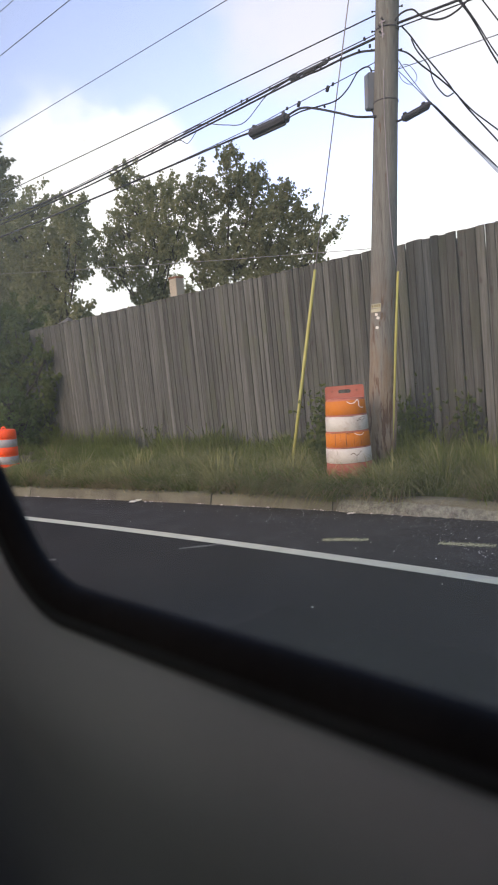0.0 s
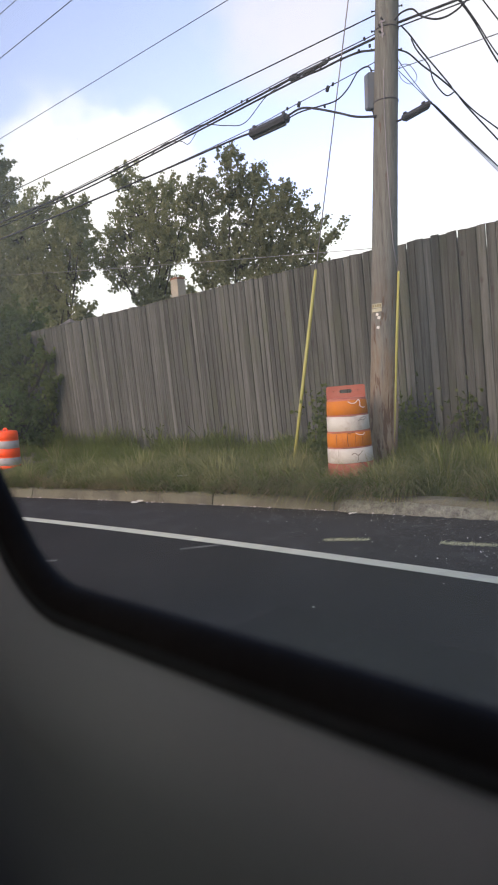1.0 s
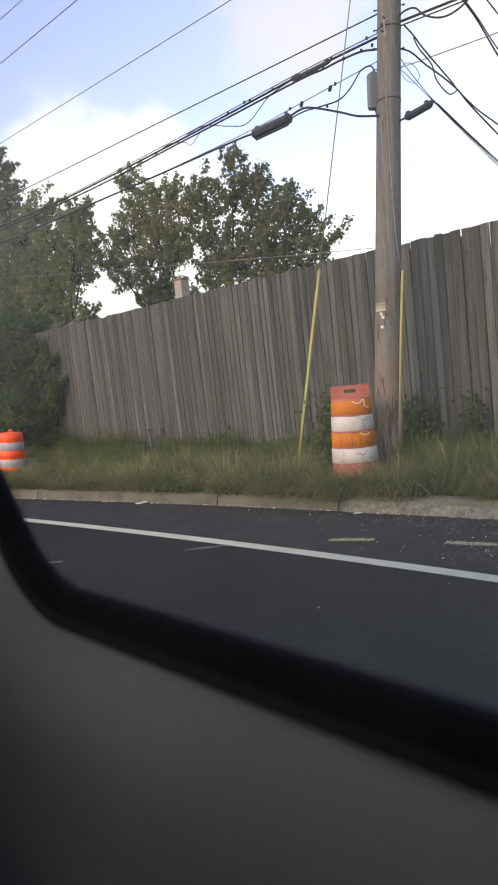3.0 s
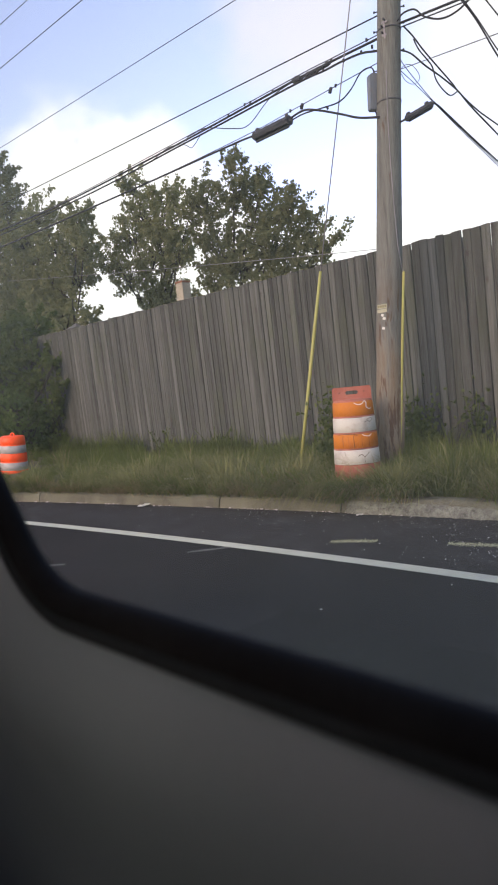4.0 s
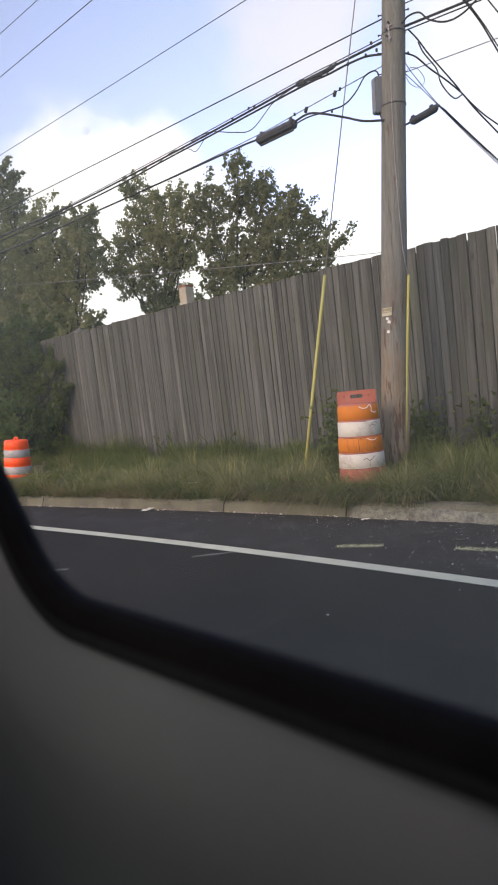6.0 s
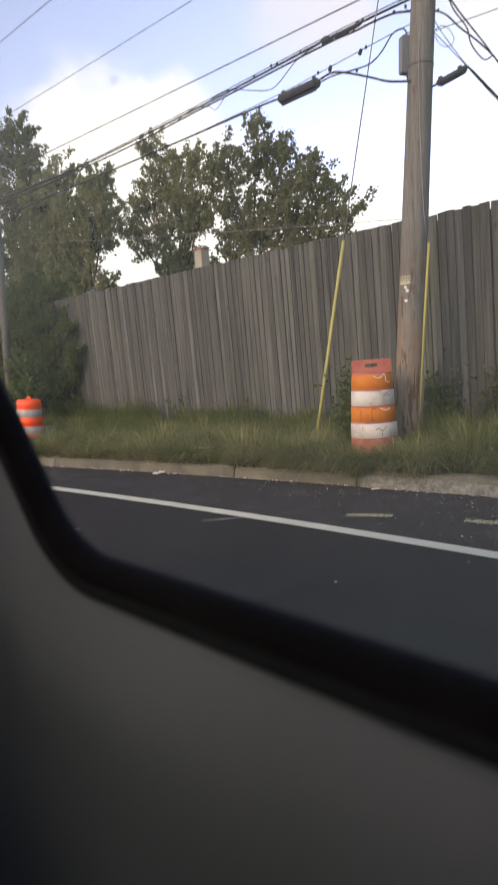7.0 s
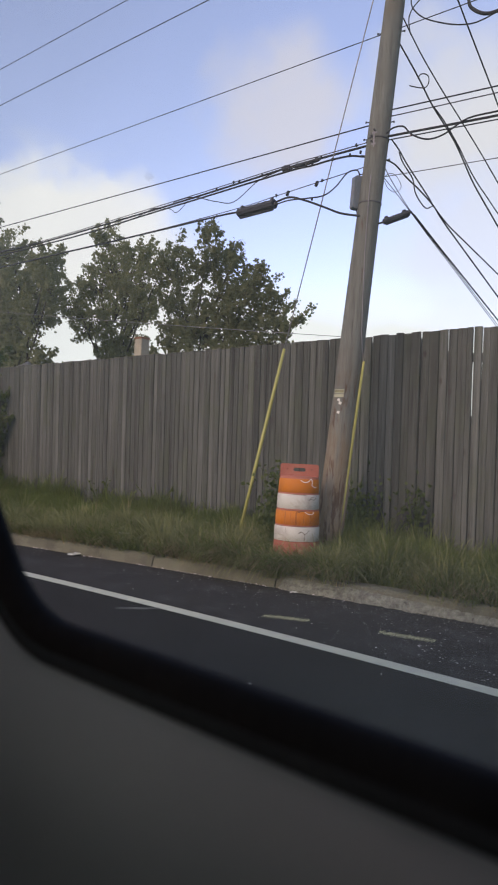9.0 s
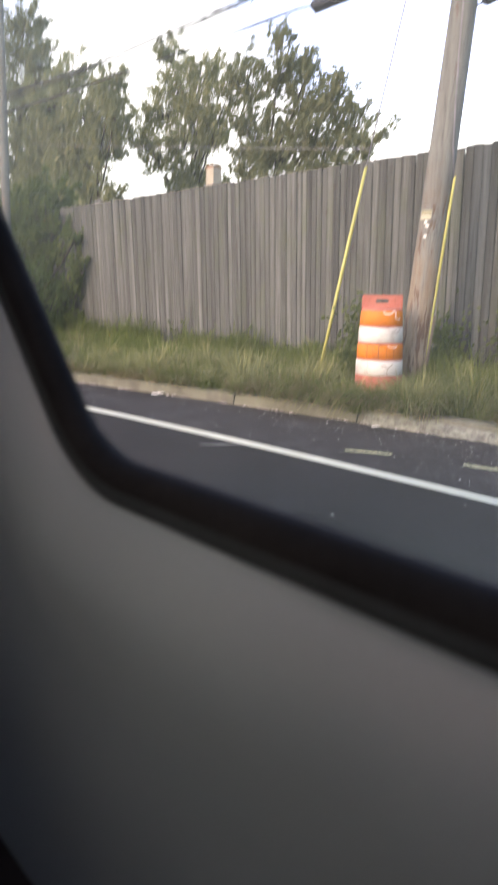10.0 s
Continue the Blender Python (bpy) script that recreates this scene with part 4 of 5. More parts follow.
def splice(a, b, r, label):
    a, b = Vector(a), Vector(b)
    d = (b - a).normalized()
    L = (b - a).length
    ob = empty("splice_case", Matrix.Translation(a) @ d.to_track_quat("Z", "Y").to_matrix().to_4x4(), label, "splice case", "splice cases")
    prof = [(r * 0.35, -0.03), (r * 0.4, 0.0), (r, 0.01)]
    for i in range(6):
        z = 0.02 + (L - 0.04) * i / 5
        prof += [(r, z - 0.012), (r * 1.07, z - 0.006), (r * 1.07, z + 0.006), (r, z + 0.012)]
    prof += [(r, L - 0.005), (r * 0.4, L), (r * 0.35, L + 0.03)]
    prof = sorted(prof, key=lambda q: q[1])
    v, f = lathe(prof, 8, 0.9)
    put("case", mesh_from("case", v, f, M_SPLICE, False), ob, "ribbed black plastic case")
    for z in (0.05, L - 0.05):
        bm = bmesh.new()
        box(bm, -0.012, 0.012, r * 0.6, r * 1.45, z - 0.02, z + 0.02, 0.004)
        part("hanger", bm, M_SPLICE, ob)
    bm = bmesh.new()
    box(bm, -0.012, 0.012, -r * 1.25, -r * 0.8, 0.02, L - 0.02, 0.004)
    part("flange", bm, M_SPLICE, ob)
    return ob


splice((-6.03, 6.2, 4.265), (-5.44, 6.2, 4.27), 0.062, "long black ribbed splice case hanging from a cable")
wire([Vector((-4.05, 6.2, 3.765)), Vector((-3.99, 6.22, 3.76)), Vector((-3.935, 6.24, 3.775))], 0.012, label="short black cable from the pole to a splice case")
splice((-3.935, 6.24, 3.775), (-3.745, 6.45, 3.905), 0.034, "short black ribbed splice case hanging beside the pole")
splice((-5.148, 6.17, 4.636), (-4.772, 6.17, 4.643), 0.021, "thin black sleeve lashed round an overhead cable")
splice((-5.327, 6.17, 4.653), (-5.191, 6.17, 4.634), 0.03, "short grey sleeve clamped on an overhead cable")
# small clips on the strands
for x, z in ((-6.01, 4.654), (-5.63, 4.640), (-4.74, 4.643), (-4.27, 4.660), (-4.21, 4.566), (-4.58, 4.577), (-4.35, 4.569), (-4.86, 4.590), (-4.95, 4.600), (-6.41, 4.643), (-6.11, 4.665), (-5.38, 4.338), (-4.84, 4.183), (-4.71, 4.368)):
    bm = bmesh.new()
    box(bm, -0.011, 0.011, -0.009, 0.009, -0.016, 0.02, 0.003)
    tagged(part("cable_clip", bm, M_CABLE, None, m=pose(x, 6.15, z, 0, random.uniform(-30, 30), 0)), "small dark clamp on an overhead cable", "cable clip", "cable clips")

for x, z in ((-5.21, 4.335), (-4.79, 4.356)):
    bm = bmesh.new()
    box(bm, -0.02, 0.02, -0.012, 0.012, -0.035, 0.03, 0.006)
    tagged(part("cable_clamp", bm, M_CABLE, None, m=pose(x, 6.16, z, 0, 25, 0)), "dark clamp hanging on a steel strand", "cable clamp", "cable clips")

# ---- traffic drums ----
def drum(name, m, plastic, orange, white, label, old):
    d = empty(name, m, label, "traffic drum", "traffic drums")
    def r_at(z):
        steps = [(0.0, 0.248), (0.22, 0.245), (0.23, 0.241), (0.388, 0.237), (0.396, 0.233), (0.548, 0.229), (0.556, 0.225), (0.714, 0.22), (0.722, 0.216), (0.885, 0.206)]
        for (z0, r0), (z1, r1) in zip(steps, steps[1:]):
            if z <= z1:
                return r0 + (r1 - r0) * (z - z0) / (z1 - z0)
        return steps[-1][1]

    prof = [(0.22, 0.0), (0.248, 0.004)] + [(r_at(z), z) for z in (0.1, 0.21, 0.22, 0.225, 0.23, 0.31, 0.388, 0.392, 0.396, 0.47, 0.548, 0.552, 0.556, 0.64, 0.714, 0.718, 0.722, 0.8, 0.878)] + [(0.19, 0.89), (0.1, 0.895)]
    v, f = lathe(prof, 40)
    put("drum_body", mesh_from("drum_body", v, f, plastic, True), d, "faded reddish-orange plastic body" if old else "bright orange plastic body")
    # reflective bands
    for z0, z1, mm, nm in ((0.236, 0.384, white, "white_band"), (0.4, 0.543, orange, "orange_band"), (0.562, 0.71, white, "white_band"), (0.727, 0.868, orange, "orange_band")):
        bp = [(r_at(z0) + 0.001, z0), (r_at(z0) + 0.004, z0 + 0.003), (r_at((z0 + z1) / 2) + 0.004, (z0 + z1) / 2), (r_at(z1) + 0.004, z1 - 0.003), (r_at(z1) + 0.001, z1)]
        bv, bf = lathe(bp, 40)
        put(nm, mesh_from(nm, bv, bf[:-2], mm, True), d)
    # flat-topped handle with a hand hole
    bm = bmesh.new()
    if old:
        outer = [(-0.206, -0.07), (0.206, -0.07), (0.204, 0.075), (0.19, 0.09), (-0.19, 0.09), (-0.204, 0.075)]
        hole = [(-0.055, 0.012), (0.055, 0.012), (0.07, 0.03), (0.055, 0.05), (-0.055, 0.05), (-0.07, 0.03)]
        loops = []
        for y in (-0.02, 0.02):
            loops.append(([bm.verts.new((x, y, 0.93 + z)) for x, z in outer], [bm.verts.new((x, y, 0.93 + z)) for x, z in hole]))
        for o, h in loops:
            for i in range(6):
                j = (i + 1) % 6
                bm.faces.new((o[i], o[j], h[j], h[i]))
        for i in range(6):
            j = (i + 1) % 6
            bm.faces.new((loops[0][0][i], loops[1][0][i], loops[1][0][j], loops[0][0][j]))
            bm.faces.new((loops[0][1][j], loops[1][1][j], loops[1][1][i], loops[0][1][i]))
        bmesh.ops.recalc_face_normals(bm, faces=bm.faces)
        h = part("handle", bm, plastic, d, "flat faded handle with a hand hole", smooth=False)
        for x in (-0.13, 0.13):
            hv, hf = tube([(x, -0.0225, 0.965), (x, -0.018, 0.965)], 0.008, 8)
            put("bolt_hole", mesh_from("bolt_hole", hv, hf, M_CRACK), h)
    else:
        v, f = tube(bend([(-0.04, 0, 0.87), (-0.038, 0, 0.92), (0, 0, 0.94), (0.038, 0, 0.92), (0.04, 0, 0.87)], 4), 0.016, 8)
        bm.free()
        put("handle", mesh_from("handle", v, f, plastic, True), d, "small orange carrying loop")
    # weighted tyre ring at the foot
    v, f = lathe([(0.23, 0.0), (0.32, 0.0), (0.33, 0.03), (0.32, 0.055), (0.27, 0.06), (0.26, 0.03)], 32)
    put("base_ring", mesh_from("base_ring", v, f, M_TYRE, True), d, "black rubber base ring")
    if old:
        # cracks in the sheeting and scuffed places, on the side that faces the road
        def on(deg, z, out=0.0052):
            a = radians(deg)
            z += 0.022
            return Vector(((r_at(z) + out) * math.sin(a), -(r_at(z) + out) * math.cos(a), z))
        marks = [([(-34, 0.40), (-34, 0.48), (-32, 0.51)], 0.0045), ([(-3, 0.39), (-4, 0.45), (-3, 0.512), (6, 0.508)], 0.006), ([(16, 0.40), (17, 0.5)], 0.0035), ([(36, 0.40), (36, 0.5)], 0.004), ([(-18, 0.43), (-18, 0.51)], 0.003),
                 ([(4, 0.298), (12, 0.315), (20, 0.29), (33, 0.33)], 0.006), ([(20, 0.29), (19, 0.255), (20, 0.235)], 0.0045), ([(28, 0.635), (38, 0.645), (46, 0.635), (56, 0.66)], 0.005), ([(34, 0.655), (44, 0.668), (58, 0.672)], 0.005)]
        marks += [
                 ([(-32, 0.29), (-29, 0.32), (-31, 0.35)], 0.003), ([(-45, 0.366), (-10, 0.37), (15, 0.365), (50, 0.369)], 0.005), ([(-48, 0.52), (-20, 0.526), (10, 0.521), (50, 0.524)], 0.005), ([(-48, 0.683), (-10, 0.688), (20, 0.684), (55, 0.688)], 0.004),
                 ([(-45, 0.215), (-15, 0.212), (20, 0.216), (48, 0.213)], 0.004)]
        for pts, w in marks:
            v, f = tube(bend([on(a, z, 0.003) for a, z in pts], 4), w * 0.55, 5)
            put("sheeting_crack", mesh_from("sheeting_crack", v, f, M_CRACK), d)
        for pts, w in (([(4, 0.835), (14, 0.815), (26, 0.82), (36, 0.848), (41, 0.82), (40, 0.785), (50, 0.765), (58, 0.77)], 0.007), ([(18, 0.515), (26, 0.498), (38, 0.492), (46, 0.51)], 0.006)):
            v, f = tube(bend([on(a, z, 0.003) for a, z in pts], 4), w * 0.7, 5)
            put("scuffed_edge", mesh_from("scuffed_edge", v, f, M_SCUFF), d, "pale torn edge of the sheeting")
    return d


drum("traffic_drum", pose(-4.41, 5.66, 0.122, 0, -0.6, 38) @ Matrix.Diagonal((0.965, 0.965, 1, 1)), M_DRUM_PL, M_DRUM_OR, M_DRUM_WH, "weathered orange and white striped plastic traffic drum in grass", True)
drum("traffic_drum", pose(-10.9, 4.87, 0.045, 0, 3.5, 20) @ Matrix.Diagonal((0.9, 0.9, 0.843, 1)), M_DRUM_NEW, M_DRUM_NEW, M_DRUM_GREY, "newer bright orange and grey striped traffic drum near a shrub", False)

# ---- trees ----
def leaf_arrays(centres, sizes, rng, droop=0.25):
    """Folded leaves: four corners each, two triangles."""
    n = len(centres)
    u = rng.normal(size=(n, 3))
    u[:, 2] -= droop
    u /= np.linalg.norm(u, axis=1)[:, None]
    w = np.cross(u, rng.normal(size=(n, 3)))
    w /= np.linalg.norm(w, axis=1)[:, None]
    nrm = np.cross(u, w)
    s = sizes[:, None]
    a, b = centres - u * s * 0.5, centres + u * s * 0.55
    lift = nrm * s * 0.1
    c1, c2 = centres - u * s * 0.22 + w * s * 0.34 + lift, centres + u * s * 0.2 + w * s * 0.36 + lift
    d1, d2 = centres - u * s * 0.22 - w * s * 0.34 + lift, centres + u * s * 0.2 - w * s * 0.36 + lift
    return np.stack([a, c1, c2, b, d2, d1], 1).reshape(-1, 3)


def leaves_mesh(name, verts, material):
    n = len(verts) // 6
    me = bpy.data.meshes.new(name)
    me.vertices.add(len(verts))
    me.vertices.foreach_set("co", verts.astype(np.float32).ravel())
    i = np.arange(n) * 6
    quads = np.stack([i, i + 1, i + 2, i + 3, i, i + 3, i + 4, i + 5], 1).ravel()
    me.loops.add(len(quads))
    me.loops.foreach_set("vertex_index", quads.astype(np.int32))
    me.polygons.add(2 * n)
    me.polygons.foreach_set("loop_start", np.arange(0, 8 * n, 4, dtype=np.int32))
    me.update(calc_edges=True)
    me.materials.append(material)
    return me


def tree(foot, lobes, seed, material, label, trunk_r=0.3, clumps=40, leaves=52, leaf=0.135, clump_r=0.37, loose=310, name="tree"):
    """lobes: (dx, dy, z, radius, height radius) of the crown's masses round the trunk."""
    rng = np.random.default_rng(seed)
    rnd = random.Random(seed)
    t = empty(name, Matrix.Translation(foot), label, "tree", "trees behind the fence")
    top = max(l[2] for l in lobes)
    v, f = [], []

    def limb(points, r0, r1, sides=7):
        pts = bend(points, 4)
        rr = [r0 + (r1 - r0) * i / (len(pts) - 1) for i in range(len(pts))]
        tv, tf = tube(pts, rr, sides)
        o = len(v)
        v.extend(tv)
        f.extend(tuple(i + o for i in q) for q in tf)

    limb([(0, 0, -0.2), (0.1, 0.05, top * 0.25), (-0.1, 0.1, top * 0.42), (0.05, 0, top * 0.58)], trunk_r, 0.03, 10)
    cs, ss = [], []
    for dx, dy, z, r, rz in lobes:
        start = Vector((0, 0, max(1.2, z - rz - 1.5 - 0.3 * abs(dx))))
        limb([start, Vector((dx * 0.5, dy * 0.5, (start.z + z) / 2 - 0.2)), (dx, dy, z + rz * 0.3)], trunk_r * 0.2, 0.02)
        count = max(3, int(clumps * (r * rz) / 1.3))
        for k in range(count):
            d = Vector(rng.normal(size=3)).normalized()
            rad = 0.3 + 0.62 * rnd.random() ** 0.6
            c = Vector((dx + d.x * r * rad, dy + d.y * r * rad, z + d.z * rz * rad))
            way = (Vector((d.x * 0.8, d.y * 0.8, d.z * 0.5 + 0.72)) + Vector(rng.normal(size=3)) * 0.25).normalized()
            tall = clump_r * rnd.uniform(0.7, 1.9) * (1.0 + 0.5 * max(0.0, d.z))
            tip = c + way * tall
            limb([(dx + (c.x - dx) * 0.15, dy + (c.y - dy) * 0.15, z - rz * 0.3 + (c.z - z) * 0.2), (dx + (c.x - dx) * 0.6, dy + (c.y - dy) * 0.6, (z + c.z) / 2 - 0.1), c, tip], 0.018, 0.004, 4)
            n = int(leaves * rnd.uniform(0.6, 1.4))
            along = rng.random(n) ** 0.8
            girth = clump_r * rnd.uniform(0.35, 0.62) * (1.0 - 0.6 * along)
            p = np.array(c) + np.outer(along * tall, np.array(way)) + rng.normal(size=(n, 3)) * (girth * 0.75)[:, None]
            cs.append(p)
            ss.append(leaf * rng.uniform(0.6, 1.25, n))
        # loose leaves between the shoots
        n = int(loose * r * rz)
        q = rng.normal(size=(n, 3))
        q *= (rng.random(n) ** 0.4 / np.linalg.norm(q, axis=1))[:, None]
        cs.append(q * np.array((r, r, rz)) * 0.88 + np.array((dx, dy, z)))
        ss.append(leaf * rng.uniform(0.6, 1.2, n))
    put("trunk", mesh_from("trunk", v, f, M_BARK, True), t, "dark bark trunk and limbs")
    verts = leaf_arrays(np.concatenate(cs), np.concatenate(ss), rng)
    put("crown", leaves_mesh("crown", verts, material), t, "green leaves with small gaps of sky")
    return t


tree((-21.9, 20.5, 0), [(1.0, -0.2, 5.2, 1.8, 0.7), (3.2, 0.1, 5.3, 1.4, 0.6), (0.8, -0.36, 9.6, 1.0, 1.1), (-1.4, -0.12, 9.3, 0.8, 1.3), (-0.9, 0.12, 7.4, 1.2, 1.2), (1.5, 0.36, 8.2, 1.1, 1.0), (2.3, -0.24, 9.1, 0.4, 0.7), (3.4, 0.0, 8.1, 0.8, 0.8), (4.2, 0.24, 7.1, 0.7, 0.7), (2.8, -0.36, 6.9, 1.2, 0.9), (0.6, -0.12, 6.6, 1.3, 0.9), (4.7, 0.12, 6.3, 0.7, 0.6), (5.5, 0.36, 6.6, 0.3, 0.2), (-0.9, -0.24, 6.0, 0.8, 0.7), (4.5, 0.0, 5.8, 0.7, 0.4), (2.7, 0.24, 5.8, 1.2, 0.6)],
     11, M_LEAF_B, "broad leafy tree with dark green crown behind the fence", 0.32)
tree((-27.7, 20.5, 0), [(0.2, 0.1, 5.3, 1.3, 0.7), (1.6, -0.2, 5.6, 1.2, 0.7), (-0.5, -0.36, 11.4, 0.7, 0.8), (1.8, -0.12, 10.3, 0.7, 0.7), (0.0, 0.12, 10.0, 1.4, 1.0), (-2.0, 0.36, 9.6, 1.0, 1.1), (2.2, -0.24, 9.0, 0.8, 1.1), (3.3, 0.0, 9.2, 0.4, 1.1), (0.6, 0.24, 8.1, 1.5, 1.1), (-2.9, -0.36, 8.5, 0.9, 1.2), (-1.8, -0.12, 7.4, 1.2, 1.0), (0.6, 0.12, 6.4, 1.0, 0.9), (-1.0, 0.36, 6.1, 0.8, 0.5), (2.5, -0.24, 7.6, 0.7, 0.9)],
     12, M_LEAF, "leafy tree with upright olive-green boughs behind the fence", 0.3)
tree((-26.5, 15.2, 0), [(-1.3, -0.36, 9.4, 0.8, 0.8), (1.4, -0.12, 8.6, 0.7, 0.7), (-3.9, 0.12, 9.0, 1.1, 0.8), (-0.6, 0.36, 7.9, 1.4, 0.9), (1.9, -0.24, 7.6, 0.4, 0.9), (-3.5, 0.0, 7.4, 1.6, 1.1), (0.1, 0.24, 6.6, 0.8, 1.0), (-1.5, -0.36, 5.6, 1.2, 0.9), (-4.7, -0.12, 5.7, 1.5, 0.9), (0.5, 0.12, 5.0, 0.4, 0.4), (-0.6, -0.2, 4.2, 1.9, 1.0), (-2.2, 0, 3.6, 1.6, 1.0), (-2.9, 0.2, 5.9, 1.5, 1.0), (-1.9, 0.1, 6.7, 1.1, 0.8), (-3.6, -0.2, 4.6, 1.4, 0.9)],
     13, M_LEAF, "olive-green leafy tree overhanging the end of the fence", 0.26, clumps=52, loose=420)
tree((-31.5, 15.2, 0), [(-0.2, -0.36, 12.3, 0.8, 0.9), (0.4, -0.12, 10.7, 0.7, 0.8), (-1.8, 0.12, 11.9, 1.2, 1.2), (-2.2, 0.36, 10.4, 1.4, 1.2), (-1.3, -0.24, 9.0, 1.4, 1.2), (0.2, 0.3, 5.2, 2.2, 1.3), (1.8, 0, 4.2, 1.8, 1.1), (-1, 0, 3.2, 2.0, 1.3), (0.4, 0.1, 7.2, 1.7, 1.2), (1.9, -0.1, 6.2, 1.5, 1.0), (-2.4, 0.1, 7.0, 1.5, 1.3), (-2.7, -0.1, 5.3, 1.6, 1.2)],
     14, M_LEAF_B, "tall dark green tree beyond the fence end", 0.34)
# growth round the fence's end: a dark shrub and a paler bramble before it
tree((-14.3, 6.75, 0.1), [(0.1, 0.3, 1.95, 0.7, 0.7), (0.8, 0.18, 1.75, 0.45, 0.45), (1.3, 0.18, 1.3, 0.33, 0.36), (1.2, 0.18, 0.72, 0.4, 0.4), (1.2, 0.18, 0.3, 0.4, 0.3), (1.4, 0.1, 1.98, 0.13, 0.1), (0.55, 0.1, 2.3, 0.3, 0.2),
                          (-0.8, 0.3, 2.5, 0.8, 0.6), (-1.2, 0.2, 1.5, 0.8, 0.9), (-0.4, 0.5, 2.9, 0.6, 0.45), (0.0, 0.2, 1.0, 0.7, 0.8), (-1.0, 0.1, 0.6, 0.8, 0.6), (-2.2, 0.3, 1.6, 0.9, 1.3)],
     15, M_BUSH, "dark green overgrown shrub smothering the fence end", 0.07, clumps=120, leaves=44, leaf=0.085, clump_r=0.22, loose=900, name="shrub")
tree((-13.35, 6.15, 0.1), [(-0.05, 0, 1.2, 0.36, 0.32), (-0.1, 0.05, 0.8, 0.5, 0.4), (0.3, 0.05, 0.6, 0.34, 0.34), (-0.55, 0, 0.65, 0.45, 0.45), (0.05, -0.05, 0.35, 0.6, 0.3)],
     16, M_BUSH_B, "mid-green bramble growing before the dark shrub", 0.03, clumps=110, leaves=40, leaf=0.075, clump_r=0.2, loose=500, name="shrub")


# ---- small weeds by the fence and the pole ----
def weed(foot, height, spread_r, n, seed, label):
    rng = np.random.default_rng(seed)
    w = empty("weed", Matrix.Translation(foot), label, "weed", "weeds by the fence")
    v, f, cs = [], [], []
    for k in range(7):
        a = rng.uniform(0, 6.28)
        tip = Vector((math.cos(a) * spread_r * rng.uniform(0.3, 1), math.sin(a) * spread_r * 0.6, height * rng.uniform(0.6, 1)))
        tv, tf = tube(bend([(0, 0, -0.05), tip * 0.5 + Vector((0, 0, 0.05)), tip], 4), [0.006] * 9, 5)
        o = len(v)
        v.extend(tv)
        f.extend(tuple(i + o for i in q) for q in tf)
        t = rng.uniform(0.15, 1.05, n // 5)
        cs.append(np.outer(t, np.array(tip)) + rng.normal(size=(n // 5, 3)) * 0.085)
    put("stems", mesh_from("stems", v, f, M_BUSH), w)
    cs = np.concatenate(cs)
    put("leaves", leaves_mesh("leaves", leaf_arrays(cs, rng.uniform(0.03, 0.065, len(cs)), rng), M_BUSH), w)
    return w


weed((-5.03, 6.0, 0.2), 0.95, 0.16, 330, 31, "thin leafy weed growing up behind the traffic drum")
weed((-4.5, 6.85, 0.2), 0.85, 0.2, 130, 32, "thin dark vine climbing the boards beside the pole")
weed((-4.34, 6.72, 0.2), 0.72, 0.24, 330, 33, "bushy dark weed against the foot of the fence")
weed((-3.7, 6.84, 0.2), 0.82, 0.11, 170, 34, "leafy vine climbing the fence boards")
weed((-9.3, 6.75, 0.2), 0.55, 0.5, 30, 35, "straggling weed stems along the fence foot")
weed((-7.9, 6.7, 0.2), 0.5, 0.5, 30, 36, "straggling weed stems along the fence foot")

# ---- house behind the fence: only its chimney and a tip of roof rise over it ----
house = empty("house", pose(-21.62, 16.4, 0), "pale house hidden behind the fence with a cream chimney showing", "house")
bm = bmesh.new()
box(bm, -4.2, 2.2, 0.2, 3.2, 0, 2.9)
part("wall", bm, M_WALL, house, smooth=False)
bm = bmesh.new()
pv = [bm.verts.new(p) for p in ((-4.5, -0.1, 2.8), (2.5, -0.1, 2.8), (2.5, 3.5, 2.8), (-4.5, 3.5, 2.8), (-4.5, 1.7, 4.55), (2.5, 1.7, 4.45))]
for q in ((0, 1, 5, 4), (2, 3, 4, 5), (1, 2, 5), (3, 0, 4), (3, 2, 1, 0)):
    bm.faces.new([pv[i] for i in q])
part("roof", bm, M_ROOF, house, "grey shingled roof", smooth=False)
bm = bmesh.new()
box(bm, 0.02, 0.41, 0.64, 1.0, 2.7, 5.62)
chim = part("chimney", bm, M_BRICK_CH, house, "cream chimney with horizontal courses", smooth=False)
for k in range(10):
    bm = bmesh.new()
    box(bm, 0.0, 0.43, 0.62, 1.02, 4.28 + k * 0.134, 4.28 + k * 0.134 + 0.1)
    part("course", bm, M_BRICK_CH, chim, smooth=False)
bm = bmesh.new()
box(bm, -0.018, 0.448, 0.602, 1.038, 5.62, 5.69, 0.015)
part("cap", bm, M_CAP, chim, "brown chimney cap", smooth=False)

